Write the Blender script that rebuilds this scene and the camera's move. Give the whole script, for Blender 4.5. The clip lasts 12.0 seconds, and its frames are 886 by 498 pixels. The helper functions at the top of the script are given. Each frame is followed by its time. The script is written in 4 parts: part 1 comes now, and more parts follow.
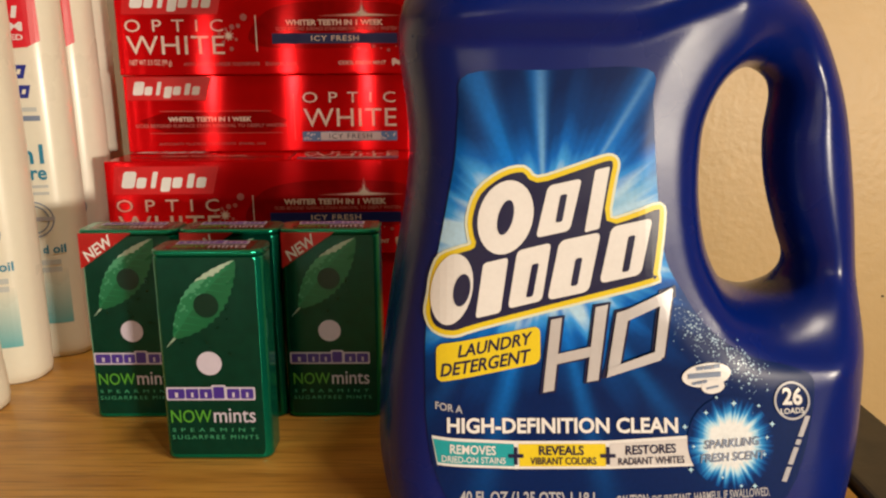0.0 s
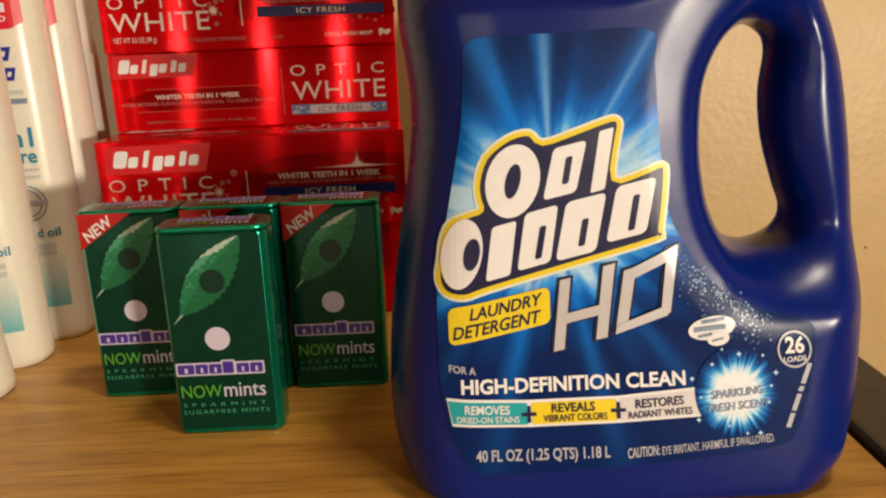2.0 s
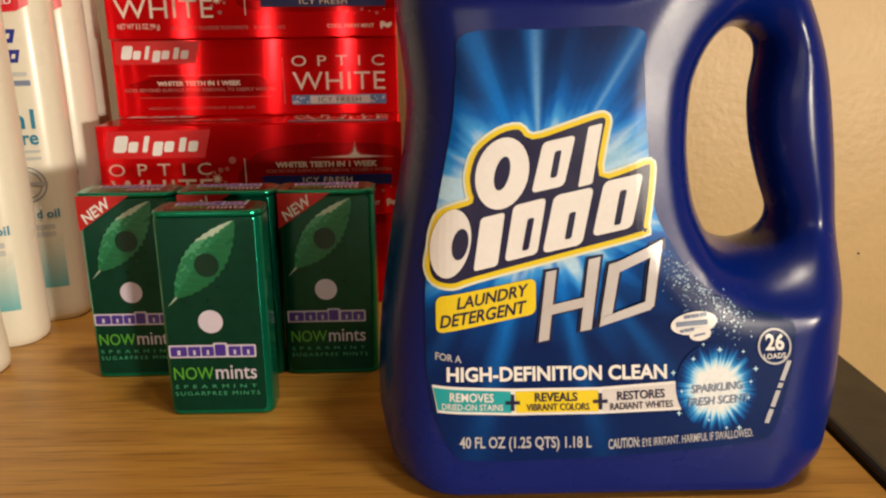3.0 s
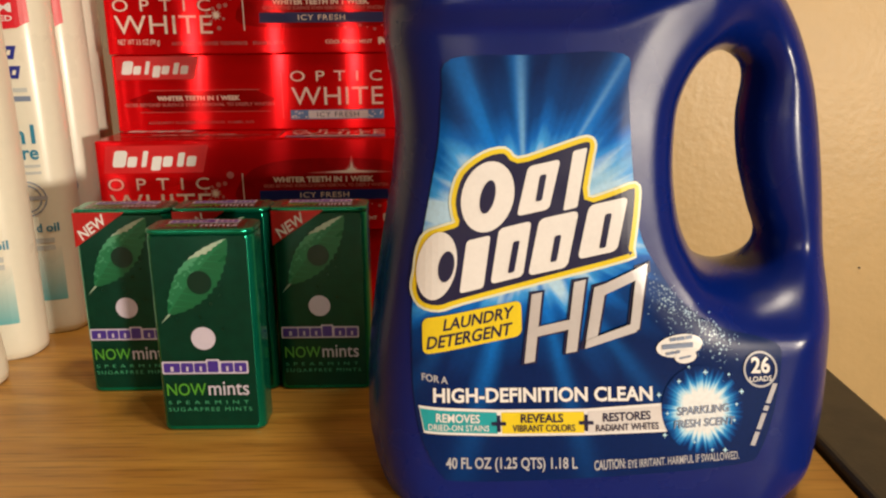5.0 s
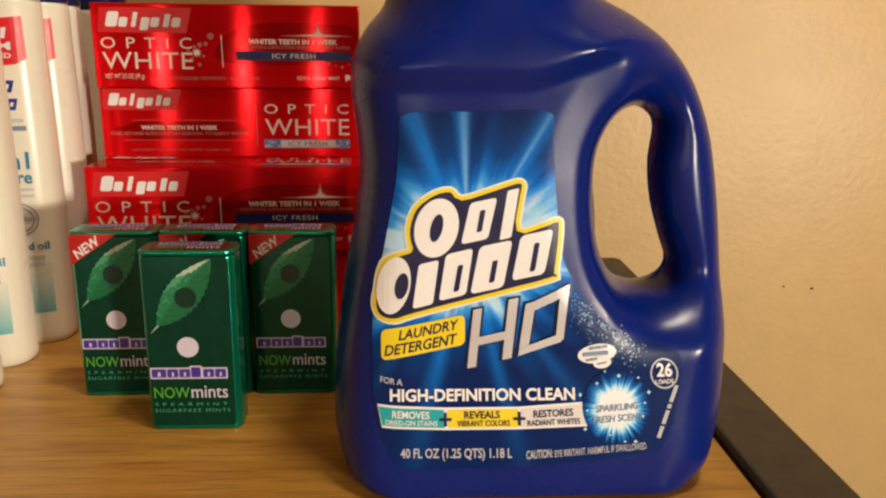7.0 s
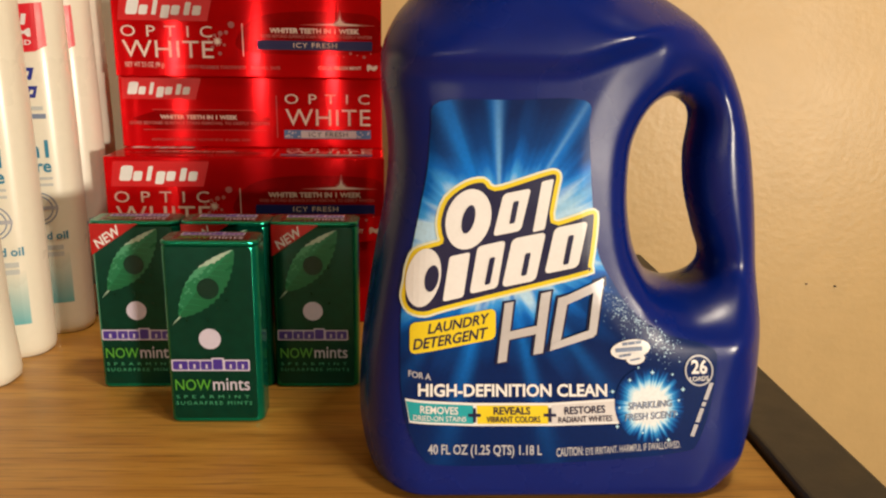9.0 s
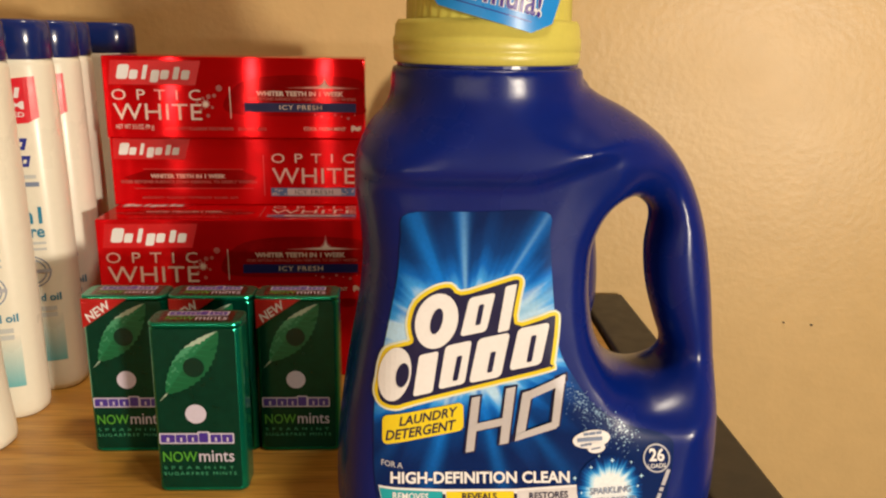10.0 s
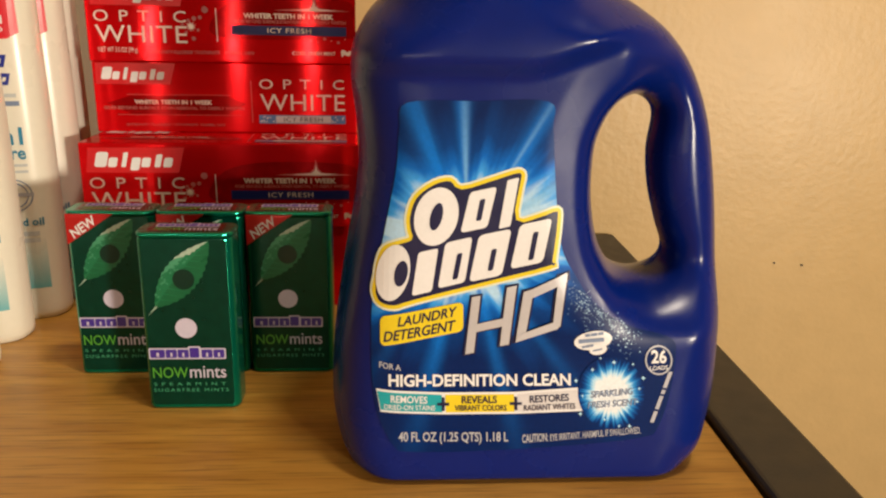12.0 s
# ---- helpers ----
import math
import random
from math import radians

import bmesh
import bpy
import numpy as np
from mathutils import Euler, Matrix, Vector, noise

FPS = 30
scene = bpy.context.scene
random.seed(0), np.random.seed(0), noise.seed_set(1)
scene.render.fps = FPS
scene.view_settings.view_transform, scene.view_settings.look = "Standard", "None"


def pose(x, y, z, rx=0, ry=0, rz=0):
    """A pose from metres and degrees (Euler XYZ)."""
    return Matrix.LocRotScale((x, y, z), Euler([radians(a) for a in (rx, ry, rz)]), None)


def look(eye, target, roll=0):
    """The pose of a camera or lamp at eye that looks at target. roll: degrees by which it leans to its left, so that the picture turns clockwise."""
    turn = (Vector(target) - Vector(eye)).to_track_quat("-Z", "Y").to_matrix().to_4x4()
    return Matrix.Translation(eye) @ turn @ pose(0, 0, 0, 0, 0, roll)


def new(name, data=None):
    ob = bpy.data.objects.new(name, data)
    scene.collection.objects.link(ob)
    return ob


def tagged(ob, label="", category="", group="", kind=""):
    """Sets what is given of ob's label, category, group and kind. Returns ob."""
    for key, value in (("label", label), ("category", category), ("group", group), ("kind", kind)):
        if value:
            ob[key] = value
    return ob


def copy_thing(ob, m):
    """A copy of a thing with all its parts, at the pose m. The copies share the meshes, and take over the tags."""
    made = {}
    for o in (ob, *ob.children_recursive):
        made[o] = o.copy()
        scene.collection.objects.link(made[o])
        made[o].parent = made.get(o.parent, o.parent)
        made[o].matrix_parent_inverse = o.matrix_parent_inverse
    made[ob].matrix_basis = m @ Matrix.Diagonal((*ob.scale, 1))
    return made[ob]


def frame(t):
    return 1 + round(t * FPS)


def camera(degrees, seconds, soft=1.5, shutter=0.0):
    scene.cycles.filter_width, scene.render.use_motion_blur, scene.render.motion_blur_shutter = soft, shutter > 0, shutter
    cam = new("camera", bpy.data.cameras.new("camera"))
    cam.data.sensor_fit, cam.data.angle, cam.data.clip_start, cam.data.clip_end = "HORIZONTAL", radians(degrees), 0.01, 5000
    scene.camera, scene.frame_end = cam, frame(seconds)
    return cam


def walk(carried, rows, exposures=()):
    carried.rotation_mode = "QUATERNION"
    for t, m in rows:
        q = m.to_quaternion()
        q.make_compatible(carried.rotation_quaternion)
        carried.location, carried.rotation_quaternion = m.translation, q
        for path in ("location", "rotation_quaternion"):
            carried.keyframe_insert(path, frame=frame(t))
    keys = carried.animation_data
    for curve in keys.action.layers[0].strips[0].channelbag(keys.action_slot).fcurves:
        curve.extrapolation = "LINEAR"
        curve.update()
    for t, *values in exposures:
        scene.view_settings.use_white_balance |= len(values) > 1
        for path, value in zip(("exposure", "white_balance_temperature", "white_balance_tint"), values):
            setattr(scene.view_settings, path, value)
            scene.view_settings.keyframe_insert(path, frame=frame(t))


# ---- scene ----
cam = camera(57.30, 12.0, soft=2.2)
PATH = [
    (0, (0.03658, 0.02914, 0.15003), (-0.11636, 1.97120, -0.30277), -0.35),
    (0.5, (0.03810, 0.02246, 0.15335), (-0.08374, 1.95598, -0.34327), -1.72),
    (1, (0.03380, 0.01935, 0.14903), (-0.06432, 1.94613, -0.37812), -1.72),
    (1.5, (0.02853, 0.02086, 0.14823), (-0.04911, 1.94659, -0.38613), -1.26),
    (2, (0.02803, 0.02499, 0.14973), (-0.07403, 1.95238, -0.37441), -2.25),
    (2.5, (0.03065, 0.02144, 0.14872), (-0.07336, 1.95011, -0.37031), -0.75),
    (3, (0.03166, 0.01990, 0.14867), (-0.07193, 1.94525, -0.38263), -0.63),
    (3.2, (0.03024, 0.02057, 0.14866), (-0.08024, 1.94386, -0.38869), -0.63),
    (4.8, (0.03703, 0.02138, 0.14696), (-0.09588, 1.94745, -0.37512), -0.85),
    (5, (0.03846, 0.01975, 0.15383), (-0.08625, 1.94772, -0.36324), -0.52),
    (5.5, (0.04716, 0.01118, 0.16708), (-0.06017, 1.93486, -0.36952), -0.32),
    (5.7, (0.04918, 0.00155, 0.17552), (-0.03914, 1.92502, -0.36528), 0.14),
    (6, (0.04842, -0.01182, 0.17502), (-0.02196, 1.92604, -0.31460), -0.00),
    (6.5, (0.04338, -0.02221, 0.17778), (-0.00332, 1.91729, -0.30822), 1.00),
    (6.7, (0.04469, -0.02403, 0.16851), (0.00511, 1.91630, -0.31474), 0.54),
    (8.3, (0.03871, -0.02353, 0.17047), (0.00054, 1.91587, -0.31663), 0.92),
    (8.5, (0.03721, -0.02413, 0.16922), (-0.01404, 1.91517, -0.31708), 0.87),
    (9, (0.03620, -0.01799, 0.16571), (-0.02205, 1.91893, -0.32921), 0.93),
    (9.5, (0.03994, -0.01678, 0.16461), (-0.02655, 1.91160, -0.36164), 0.63),
    (9.7, (0.03988, -0.01570, 0.18838), (-0.01852, 1.90813, -0.35519), 1.07),
    (9.8, (0.03957, -0.01737, 0.19957), (-0.01815, 1.91066, -0.32898), 1.00),
    (10, (0.04648, -0.02341, 0.20760), (-0.00915, 1.90919, -0.30419), 0.91),
    (10.2, (0.04675, -0.02717, 0.20765), (0.00651, 1.90998, -0.28816), 0.71),
    (10.5, (0.04905, -0.03309, 0.19627), (0.01958, 1.90665, -0.29009), 0.60),
    (11, (0.04404, -0.03664, 0.19094), (0.01754, 1.90217, -0.29925), 1.04),
    (11.5, (0.04202, -0.02853, 0.18123), (0.03206, 1.90386, -0.33432), 1.61),
    (12, (0.04080, -0.02346, 0.17766), (0.02953, 1.89345, -0.39272), 1.22),
]
walk(cam, [(t, look(eye, target, roll)) for t, eye, target, roll in PATH], [(0.0, -0.17), (3.0, -0.15), (5.5, -0.10), (8.5, -0.06), (10.0, -0.01), (12.0, -0.06)])

# ---- light and world ----
world = bpy.data.worlds.new("world")
scene.world = world
world.use_nodes = True
world.node_tree.nodes["Background"].inputs["Color"].default_value = (1.0, 0.86, 0.68, 1)
world.node_tree.nodes["Background"].inputs["Strength"].default_value = 0.05


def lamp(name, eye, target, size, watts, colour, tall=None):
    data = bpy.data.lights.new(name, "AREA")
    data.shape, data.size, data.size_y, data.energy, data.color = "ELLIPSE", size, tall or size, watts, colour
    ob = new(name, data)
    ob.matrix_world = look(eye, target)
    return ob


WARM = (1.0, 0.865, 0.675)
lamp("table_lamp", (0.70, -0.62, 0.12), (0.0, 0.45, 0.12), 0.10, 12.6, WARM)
# inner three inferred from carton glints; outer two added to fill jug's left side
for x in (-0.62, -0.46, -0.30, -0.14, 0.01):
    lamp("low_glint_fill_bulb", (x, -0.75, 0.12), (-0.04, 0.42, 0.08), 0.012, 0.26, WARM, 0.05)


# unseen overhead fill, added to brighten the desk and lift the jug's shadow
lamp("overhead_fill", (0.42, 0.02, 1.70), (0.0, 0.35, 0.0), 0.22, 13.0, WARM)


# ---- materials ----
def rgb(r, g, b):
    return (r, g, b, 1.0)


def material(name, colour, rough=0.5, metal=0.0, vary=0.12, scale=60.0, bump=0.0, bump_scale=400.0, coat=0.0, stretch=(1, 1, 1), spec=0.5):
    """Principled surface with grain at two scales and a fine relief."""
    m = bpy.data.materials.new(name)
    m.use_nodes = True
    nt = m.node_tree
    n, l = nt.nodes, nt.links
    p = n["Principled BSDF"]
    p.inputs["Roughness"].default_value = rough
    p.inputs["Metallic"].default_value = metal
    p.inputs["Coat Weight"].default_value = coat
    p.inputs["Coat Roughness"].default_value = 0.12
    p.inputs["Specular IOR Level"].default_value = spec
    tc = n.new("ShaderNodeTexCoord")
    mp = n.new("ShaderNodeMapping")
    mp.inputs["Scale"].default_value = stretch
    l.new(tc.outputs["Object"], mp.inputs["Vector"])
    big, fine = n.new("ShaderNodeTexNoise"), n.new("ShaderNodeTexNoise")
    big.inputs["Scale"].default_value, fine.inputs["Scale"].default_value = scale, scale * 9
    big.inputs["Detail"].default_value = 4
    l.new(mp.outputs[0], big.inputs["Vector"])
    l.new(mp.outputs[0], fine.inputs["Vector"])
    add = n.new("ShaderNodeMath")
    add.operation = "ADD"
    l.new(big.outputs["Fac"], add.inputs[0])
    l.new(fine.outputs["Fac"], add.inputs[1])
    rng = n.new("ShaderNodeMapRange")
    rng.inputs["From Min"].default_value, rng.inputs["From Max"].default_value = 0.6, 1.4
    rng.inputs["To Min"].default_value, rng.inputs["To Max"].default_value = 1 - vary, 1 + vary
    l.new(add.outputs[0], rng.inputs["Value"])
    mix = n.new("ShaderNodeMix")
    mix.data_type, mix.blend_type = "RGBA", "MULTIPLY"
    mix.inputs["Factor"].default_value = 1.0
    mix.inputs["A"].default_value = rgb(*colour)
    l.new(rng.outputs[0], mix.inputs["B"])
    l.new(mix.outputs["Result"], p.inputs["Base Color"])
    rr = n.new("ShaderNodeMapRange")
    rr.inputs["From Min"].default_value, rr.inputs["From Max"].default_value = 0.3, 0.7
    rr.inputs["To Min"].default_value, rr.inputs["To Max"].default_value = rough * 0.85, min(1, rough * 1.15)
    l.new(big.outputs["Fac"], rr.inputs["Value"])
    l.new(rr.outputs[0], p.inputs["Roughness"])
    if bump:
        bt = n.new("ShaderNodeTexNoise")
        bt.inputs["Scale"].default_value = bump_scale
        bt.inputs["Detail"].default_value = 3
        l.new(mp.outputs[0], bt.inputs["Vector"])
        bp = n.new("ShaderNodeBump")
        bp.inputs["Strength"].default_value = bump
        bp.inputs["Distance"].default_value = 0.001
        l.new(bt.outputs["Fac"], bp.inputs["Height"])
        l.new(bp.outputs[0], p.inputs["Normal"])
    return m


def wood_material():
    m = material("oak_veneer", (0.36, 0.20, 0.075), rough=0.31, spec=0.34, vary=0.10, scale=14, bump=0.06, bump_scale=260, stretch=(0.08, 1, 1))
    nt = m.node_tree
    n, l = nt.nodes, nt.links
    p = n["Principled BSDF"]
    tc, mp = n.new("ShaderNodeTexCoord"), n.new("ShaderNodeMapping")
    mp.inputs["Scale"].default_value = (1.6, 16, 1)
    l.new(tc.outputs["Object"], mp.inputs["Vector"])
    streak = n.new("ShaderNodeTexNoise")
    streak.inputs["Scale"].default_value, streak.inputs["Detail"].default_value = 6.0, 8
    streak.inputs["Distortion"].default_value = 0.6
    l.new(mp.outputs[0], streak.inputs["Vector"])
    pores_map, pores = n.new("ShaderNodeMapping"), n.new("ShaderNodeTexNoise")
    pores_map.inputs["Scale"].default_value = (10, 230, 1)
    pores.inputs["Scale"].default_value, pores.inputs["Detail"].default_value = 3.0, 5
    l.new(tc.outputs["Object"], pores_map.inputs["Vector"])
    l.new(pores_map.outputs[0], pores.inputs["Vector"])
    ramp = n.new("ShaderNodeValToRGB")
    ramp.color_ramp.elements[0].position, ramp.color_ramp.elements[1].position = 0.30, 0.70
    ramp.color_ramp.elements[0].color = rgb(0.365, 0.168, 0.028)
    ramp.color_ramp.elements[1].color = rgb(0.520, 0.275, 0.054)
    l.new(streak.outputs["Fac"], ramp.inputs[0])
    pr = n.new("ShaderNodeMapRange")
    pr.inputs["From Min"].default_value, pr.inputs["From Max"].default_value = 0.30, 0.50
    pr.inputs["To Min"].default_value, pr.inputs["To Max"].default_value = 0.60, 1.05
    l.new(pores.outputs["Fac"], pr.inputs["Value"])
    mix = n.new("ShaderNodeMix")
    mix.data_type, mix.blend_type = "RGBA", "MULTIPLY"
    mix.inputs["Factor"].default_value = 1.0
    l.new(ramp.outputs[0], mix.inputs["A"])
    l.new(pr.outputs[0], mix.inputs["B"])
    l.new(mix.outputs["Result"], p.inputs["Base Color"])
    return m


M_WALL = material("tan_wall_paint", (0.655, 0.447, 0.200), rough=0.40, vary=0.05, scale=6, bump=0.28, bump_scale=190)
M_WOOD = wood_material()
M_BLACK = material("black_edge_band", (0.018, 0.016, 0.013), rough=0.48, vary=0.2, scale=80, bump=0.08, bump_scale=900)
M_FLOOR = material("brown_carpet", (0.20, 0.14, 0.09), rough=0.95, vary=0.25, scale=80, bump=0.6, bump_scale=700)
M_CEIL = material("white_ceiling_paint", (0.74, 0.70, 0.62), rough=0.9, vary=0.04, scale=10, bump=0.3, bump_scale=120)
M_BOTTLE = material("blue_hdpe", (0.0012, 0.012, 0.150), rough=0.26, vary=0.06, scale=30, bump=0.035, bump_scale=2600, spec=0.35)
M_CAP = material("yellow_green_cap_plastic", (0.56, 0.50, 0.10), rough=0.38, vary=0.05, scale=60, bump=0.05, bump_scale=900)
M_SHAMPOO = material("white_bottle_plastic", (0.83, 0.80, 0.69), rough=0.30, vary=0.02, scale=30)
M_NAVYCAP = material("navy_cap_plastic", (0.008, 0.022, 0.14), rough=0.18, vary=0.08, scale=60)
M_FOIL = material("red_foil_card", (0.70, 0.004, 0.008), rough=0.11, metal=0.50, vary=0.16, scale=9, bump=0.008, bump_scale=500, stretch=(0.05, 1, 1), spec=0.08)


def brushed(m, amount, direction):
    """Fine brushing that draws a lamp's glint out along one direction."""
    n, l = m.node_tree.nodes, m.node_tree.links
    p = n["Principled BSDF"]
    p.inputs["Anisotropic"].default_value = amount
    way = n.new("ShaderNodeCombineXYZ")
    for k in range(3):
        way.inputs[k].default_value = direction[k]
    l.new(way.outputs[0], p.inputs["Tangent"])


brushed(M_FOIL, 0.97, (0.0, 0.3, 0.95))
M_FOIL_DARK = material("dark_red_foil_print", (0.40, 0.003, 0.005), rough=0.125, metal=0.50, vary=0.2, scale=20, spec=0.08)
brushed(M_FOIL_DARK, 0.97, (0.0, 0.3, 0.95))
M_TIN = material("green_tin", (0.003, 0.25, 0.15), rough=0.20, metal=0.75, vary=0.10, scale=40, bump=0.03, bump_scale=120)


# ---- builders ----
def part(name, bm, mat, parent=None, label="", smooth=False):
    me = bpy.data.meshes.new(name)
    bm.to_mesh(me)
    bm.free()
    return part_mesh(name, me, mat, parent, label, smooth)


def part_mesh(name, me, mat, parent=None, label="", smooth=False):
    if mat:
        me.materials.clear()
        me.materials.append(mat)
    if smooth:
        for f in me.polygons:
            f.use_smooth = True
    ob = new(name, me)
    if parent:
        ob.parent = parent
    if label:
        ob["label"] = label
    return ob


def thing(name, m, label, category, group=""):
    ob = new(name)
    ob.empty_display_size = 0.02
    ob.matrix_world = m
    return tagged(ob, label, category, group)


def slab(lo, hi, bevel=0.0):
    bm = bmesh.new()
    bmesh.ops.create_cube(bm, size=1)
    for v in bm.verts:
        v.co = [a + (c + 0.5) * (b - a) for a, b, c in zip(lo, hi, v.co)]
    if bevel:
        bmesh.ops.bevel(bm, geom=bm.edges[:], offset=bevel, segments=3, affect="EDGES", profile=0.5)
    return bm


def loft(rings, close=True):
    """A skin through rings of equal length, each a list of points."""
    bm = bmesh.new()
    rows = [[bm.verts.new(p) for p in ring] for ring in rings]
    n = len(rows[0])
    for a, b in zip(rows, rows[1:]):
        for i in range(n):
            bm.faces.new((a[i], a[(i + 1) % n], b[(i + 1) % n], b[i]))
    if close:
        bm.faces.new(rows[0][::-1])
        bm.faces.new(rows[-1])
    return bm


def rounded(w, d, r, seg=6):
    """Rounded rectangle about the origin, counter-clockwise."""
    pts = []
    for cx, cy, a0 in ((w / 2 - r, -d / 2 + r, -90), (w / 2 - r, d / 2 - r, 0), (-w / 2 + r, d / 2 - r, 90), (-w / 2 + r, -d / 2 + r, 180)):
        for k in range(seg + 1):
            a = radians(a0 + 90 * k / seg)
            pts.append((cx + r * math.cos(a), cy + r * math.sin(a)))
    return pts


def prism(w, d, z0, z1, r, bev, seg=6):
    """Upright block with rounded corners and softened top and bottom edges."""
    rings = []
    for z, s in [(z0, 0)] if bev == 0 else [(z0, k / 3) for k in range(4)]:
        c = 1 - s
        inset = bev * (1 - math.sqrt(max(0, 1 - c * c)))
        rings.append([(x, y, z0 + bev * s) for x, y in rounded(w - 2 * inset, d - 2 * inset, max(r - inset, 0.0004), seg)])
    top = [[(x, y, z0 + z1 - z) for x, y, z in ring] for ring in reversed(rings)]
    return loft(rings + top)


def turned(profile, seg=64, cx=0.0, cy=0.0):
    return loft([[(cx + r * math.cos(2 * math.pi * k / seg), cy + r * math.sin(2 * math.pi * k / seg), z) for k in range(seg)] for r, z in profile])


def spline(pts, n=6, closed=True):
    """Points along a smooth curve through pts."""
    out, m = [], len(pts)
    for i in range(m if closed else m - 1):
        p = [np.array(pts[(i + k) % m] if closed else pts[min(max(i + k, 0), m - 1)], float) for k in (-1, 0, 1, 2)]
        for k in range(n):
            t = k / n
            out.append(0.5 * (2 * p[1] + (p[2] - p[0]) * t + (2 * p[0] - 5 * p[1] + 4 * p[2] - p[3]) * t * t + (3 * p[1] - p[0] - 3 * p[2] + p[3]) * t ** 3))
    return np.array(out)


def signed_distance(P, poly):
    """Distance of the points P (n, 2) from a closed polygon, positive inside."""
    best, inside = np.full(len(P), 1e9), np.zeros(len(P), bool)
    for a, b in zip(poly, np.roll(poly, -1, 0)):
        e, w = b - a, P - a
        t = np.clip(w @ e / max(e @ e, 1e-18), 0, 1)
        best = np.minimum(best, ((w - t[:, None] * e) ** 2).sum(1))
        cross = (a[1] <= P[:, 1]) != (b[1] <= P[:, 1])
        with np.errstate(divide="ignore", invalid="ignore"):
            xi = a[0] + (P[:, 1] - a[1]) * e[0] / (e[1] if e[1] else 1e-18)
        inside ^= cross & (P[:, 0] < xi)
    return np.where(inside, 1, -1) * np.sqrt(best)


def surface_nets(F, origin, step):
    """Closed quad mesh of the zero level of a sampled field, negative inside."""
    s = F < 0
    corners = [(i, j, k) for i in (0, 1) for j in (0, 1) for k in (0, 1)]
    nx, ny, nz = (n - 1 for n in F.shape)
    cut = lambda A, c: A[c[0]:c[0] + nx, c[1]:c[1] + ny, c[2]:c[2] + nz]
    count = sum(cut(s, c).astype(int) for c in corners)
    cells = (count > 0) & (count < 8)
    acc, num = np.zeros(cells.shape + (3,)), np.zeros(cells.shape)
    for a in corners:
        for ax in range(3):
            if a[ax]:
                continue
            b = tuple(1 if q == ax else a[q] for q in range(3))
            fa, fb = cut(F, a), cut(F, b)
            hit = (fa < 0) != (fb < 0)
            t = np.where(hit, fa / np.where(hit, fa - fb, 1), 0)
            for q in range(3):
                acc[..., q] += np.where(hit, a[q] + (t if q == ax else 0), 0)
            num += hit
    index = np.full(cells.shape, -1)
    index[cells] = np.arange(cells.sum())
    grid = np.stack(np.nonzero(cells), 1)
    verts = np.array(origin) + step * (grid + acc[cells] / num[cells][:, None])
    quads = []
    for ax in range(3):
        u, v = (ax + 1) % 3, (ax + 2) % 3
        lo, hi = [slice(None)] * 3, [slice(None)] * 3
        lo[ax], hi[ax] = slice(0, -1), slice(1, None)
        flip = s[tuple(lo)] != s[tuple(hi)]
        for p in np.stack(np.nonzero(flip), 1):
            if p[u] == 0 or p[v] == 0 or p[u] >= F.shape[u] - 1 or p[v] >= F.shape[v] - 1:
                continue
            q = []
            for du, dv in ((0, 0), (-1, 0), (-1, -1), (0, -1)):
                c = list(p)
                c[u] += du
                c[v] += dv
                q.append(int(index[tuple(c)]))
            quads.append(q if s[tuple(p)] else q[::-1])
    me = bpy.data.meshes.new("nets")
    me.from_pydata(verts.tolist(), [], quads)
    me.update()
    return me


def ease(t):
    t = np.clip(t, 0, 1)
    return t * t * (3 - 2 * t)


# ---- the room ----
def structure(name, bm, mat, label, category):
    return tagged(part(name, bm, mat), label, category, kind="structure")


structure("wall_back", slab((-1.6, 0.622, -0.78), (1.9, 0.72, 1.75)), M_WALL, "tan painted wall with fine roller texture", "wall")
# front and side walls, floor and ceiling: unseen, added for reflections and bounced light
structure("wall_front", slab((-1.6, -1.9, -0.78), (1.9, -1.8, 1.75)), M_WALL, "unseen tan painted wall, added to close the room", "wall")
structure("wall_left", slab((-1.7, -1.9, -0.78), (-1.6, 0.72, 1.75)), M_WALL, "unseen tan painted wall, added to close the room", "wall")
structure("wall_right", slab((1.9, -1.9, -0.78), (2.0, 0.72, 1.75)), M_WALL, "unseen tan painted wall, added to close the room", "wall")
structure("floor", slab((-1.7, -1.9, -0.84), (2.0, 0.72, -0.78)), M_FLOOR, "unseen brown carpeted floor, added below the desk", "floor")
structure("ceiling", slab((-1.7, -1.9, 1.75), (2.0, 0.72, 1.80)), M_CEIL, "unseen plain off-white ceiling, added to close the room", "ceiling")

# ---- the desk ----
desk = thing("desk", pose(0.1766, 0.619, 0, 0, 0, 3.9), "oak veneer desk with a black side band", "desk")
part("desktop", slab((-1.25, -1.00, -0.028), (-0.0370, 0.0, 0.0), 0.0012), M_WOOD, desk, "oak veneer desktop")
part("edge_band", slab((-0.0355, -1.00, -0.030), (0.0, 0.0, 0.003), 0.0025), M_BLACK, desk, "matt black edge band")
part("end_panel", slab((-0.036, -0.98, -0.775), (-0.004, -0.01, -0.031), 0.001), M_BLACK, desk, "black end panel")
part("end_panel", slab((-1.24, -0.98, -0.775), (-1.21, -0.01, -0.029), 0.001), M_BLACK, desk, "black end panel")

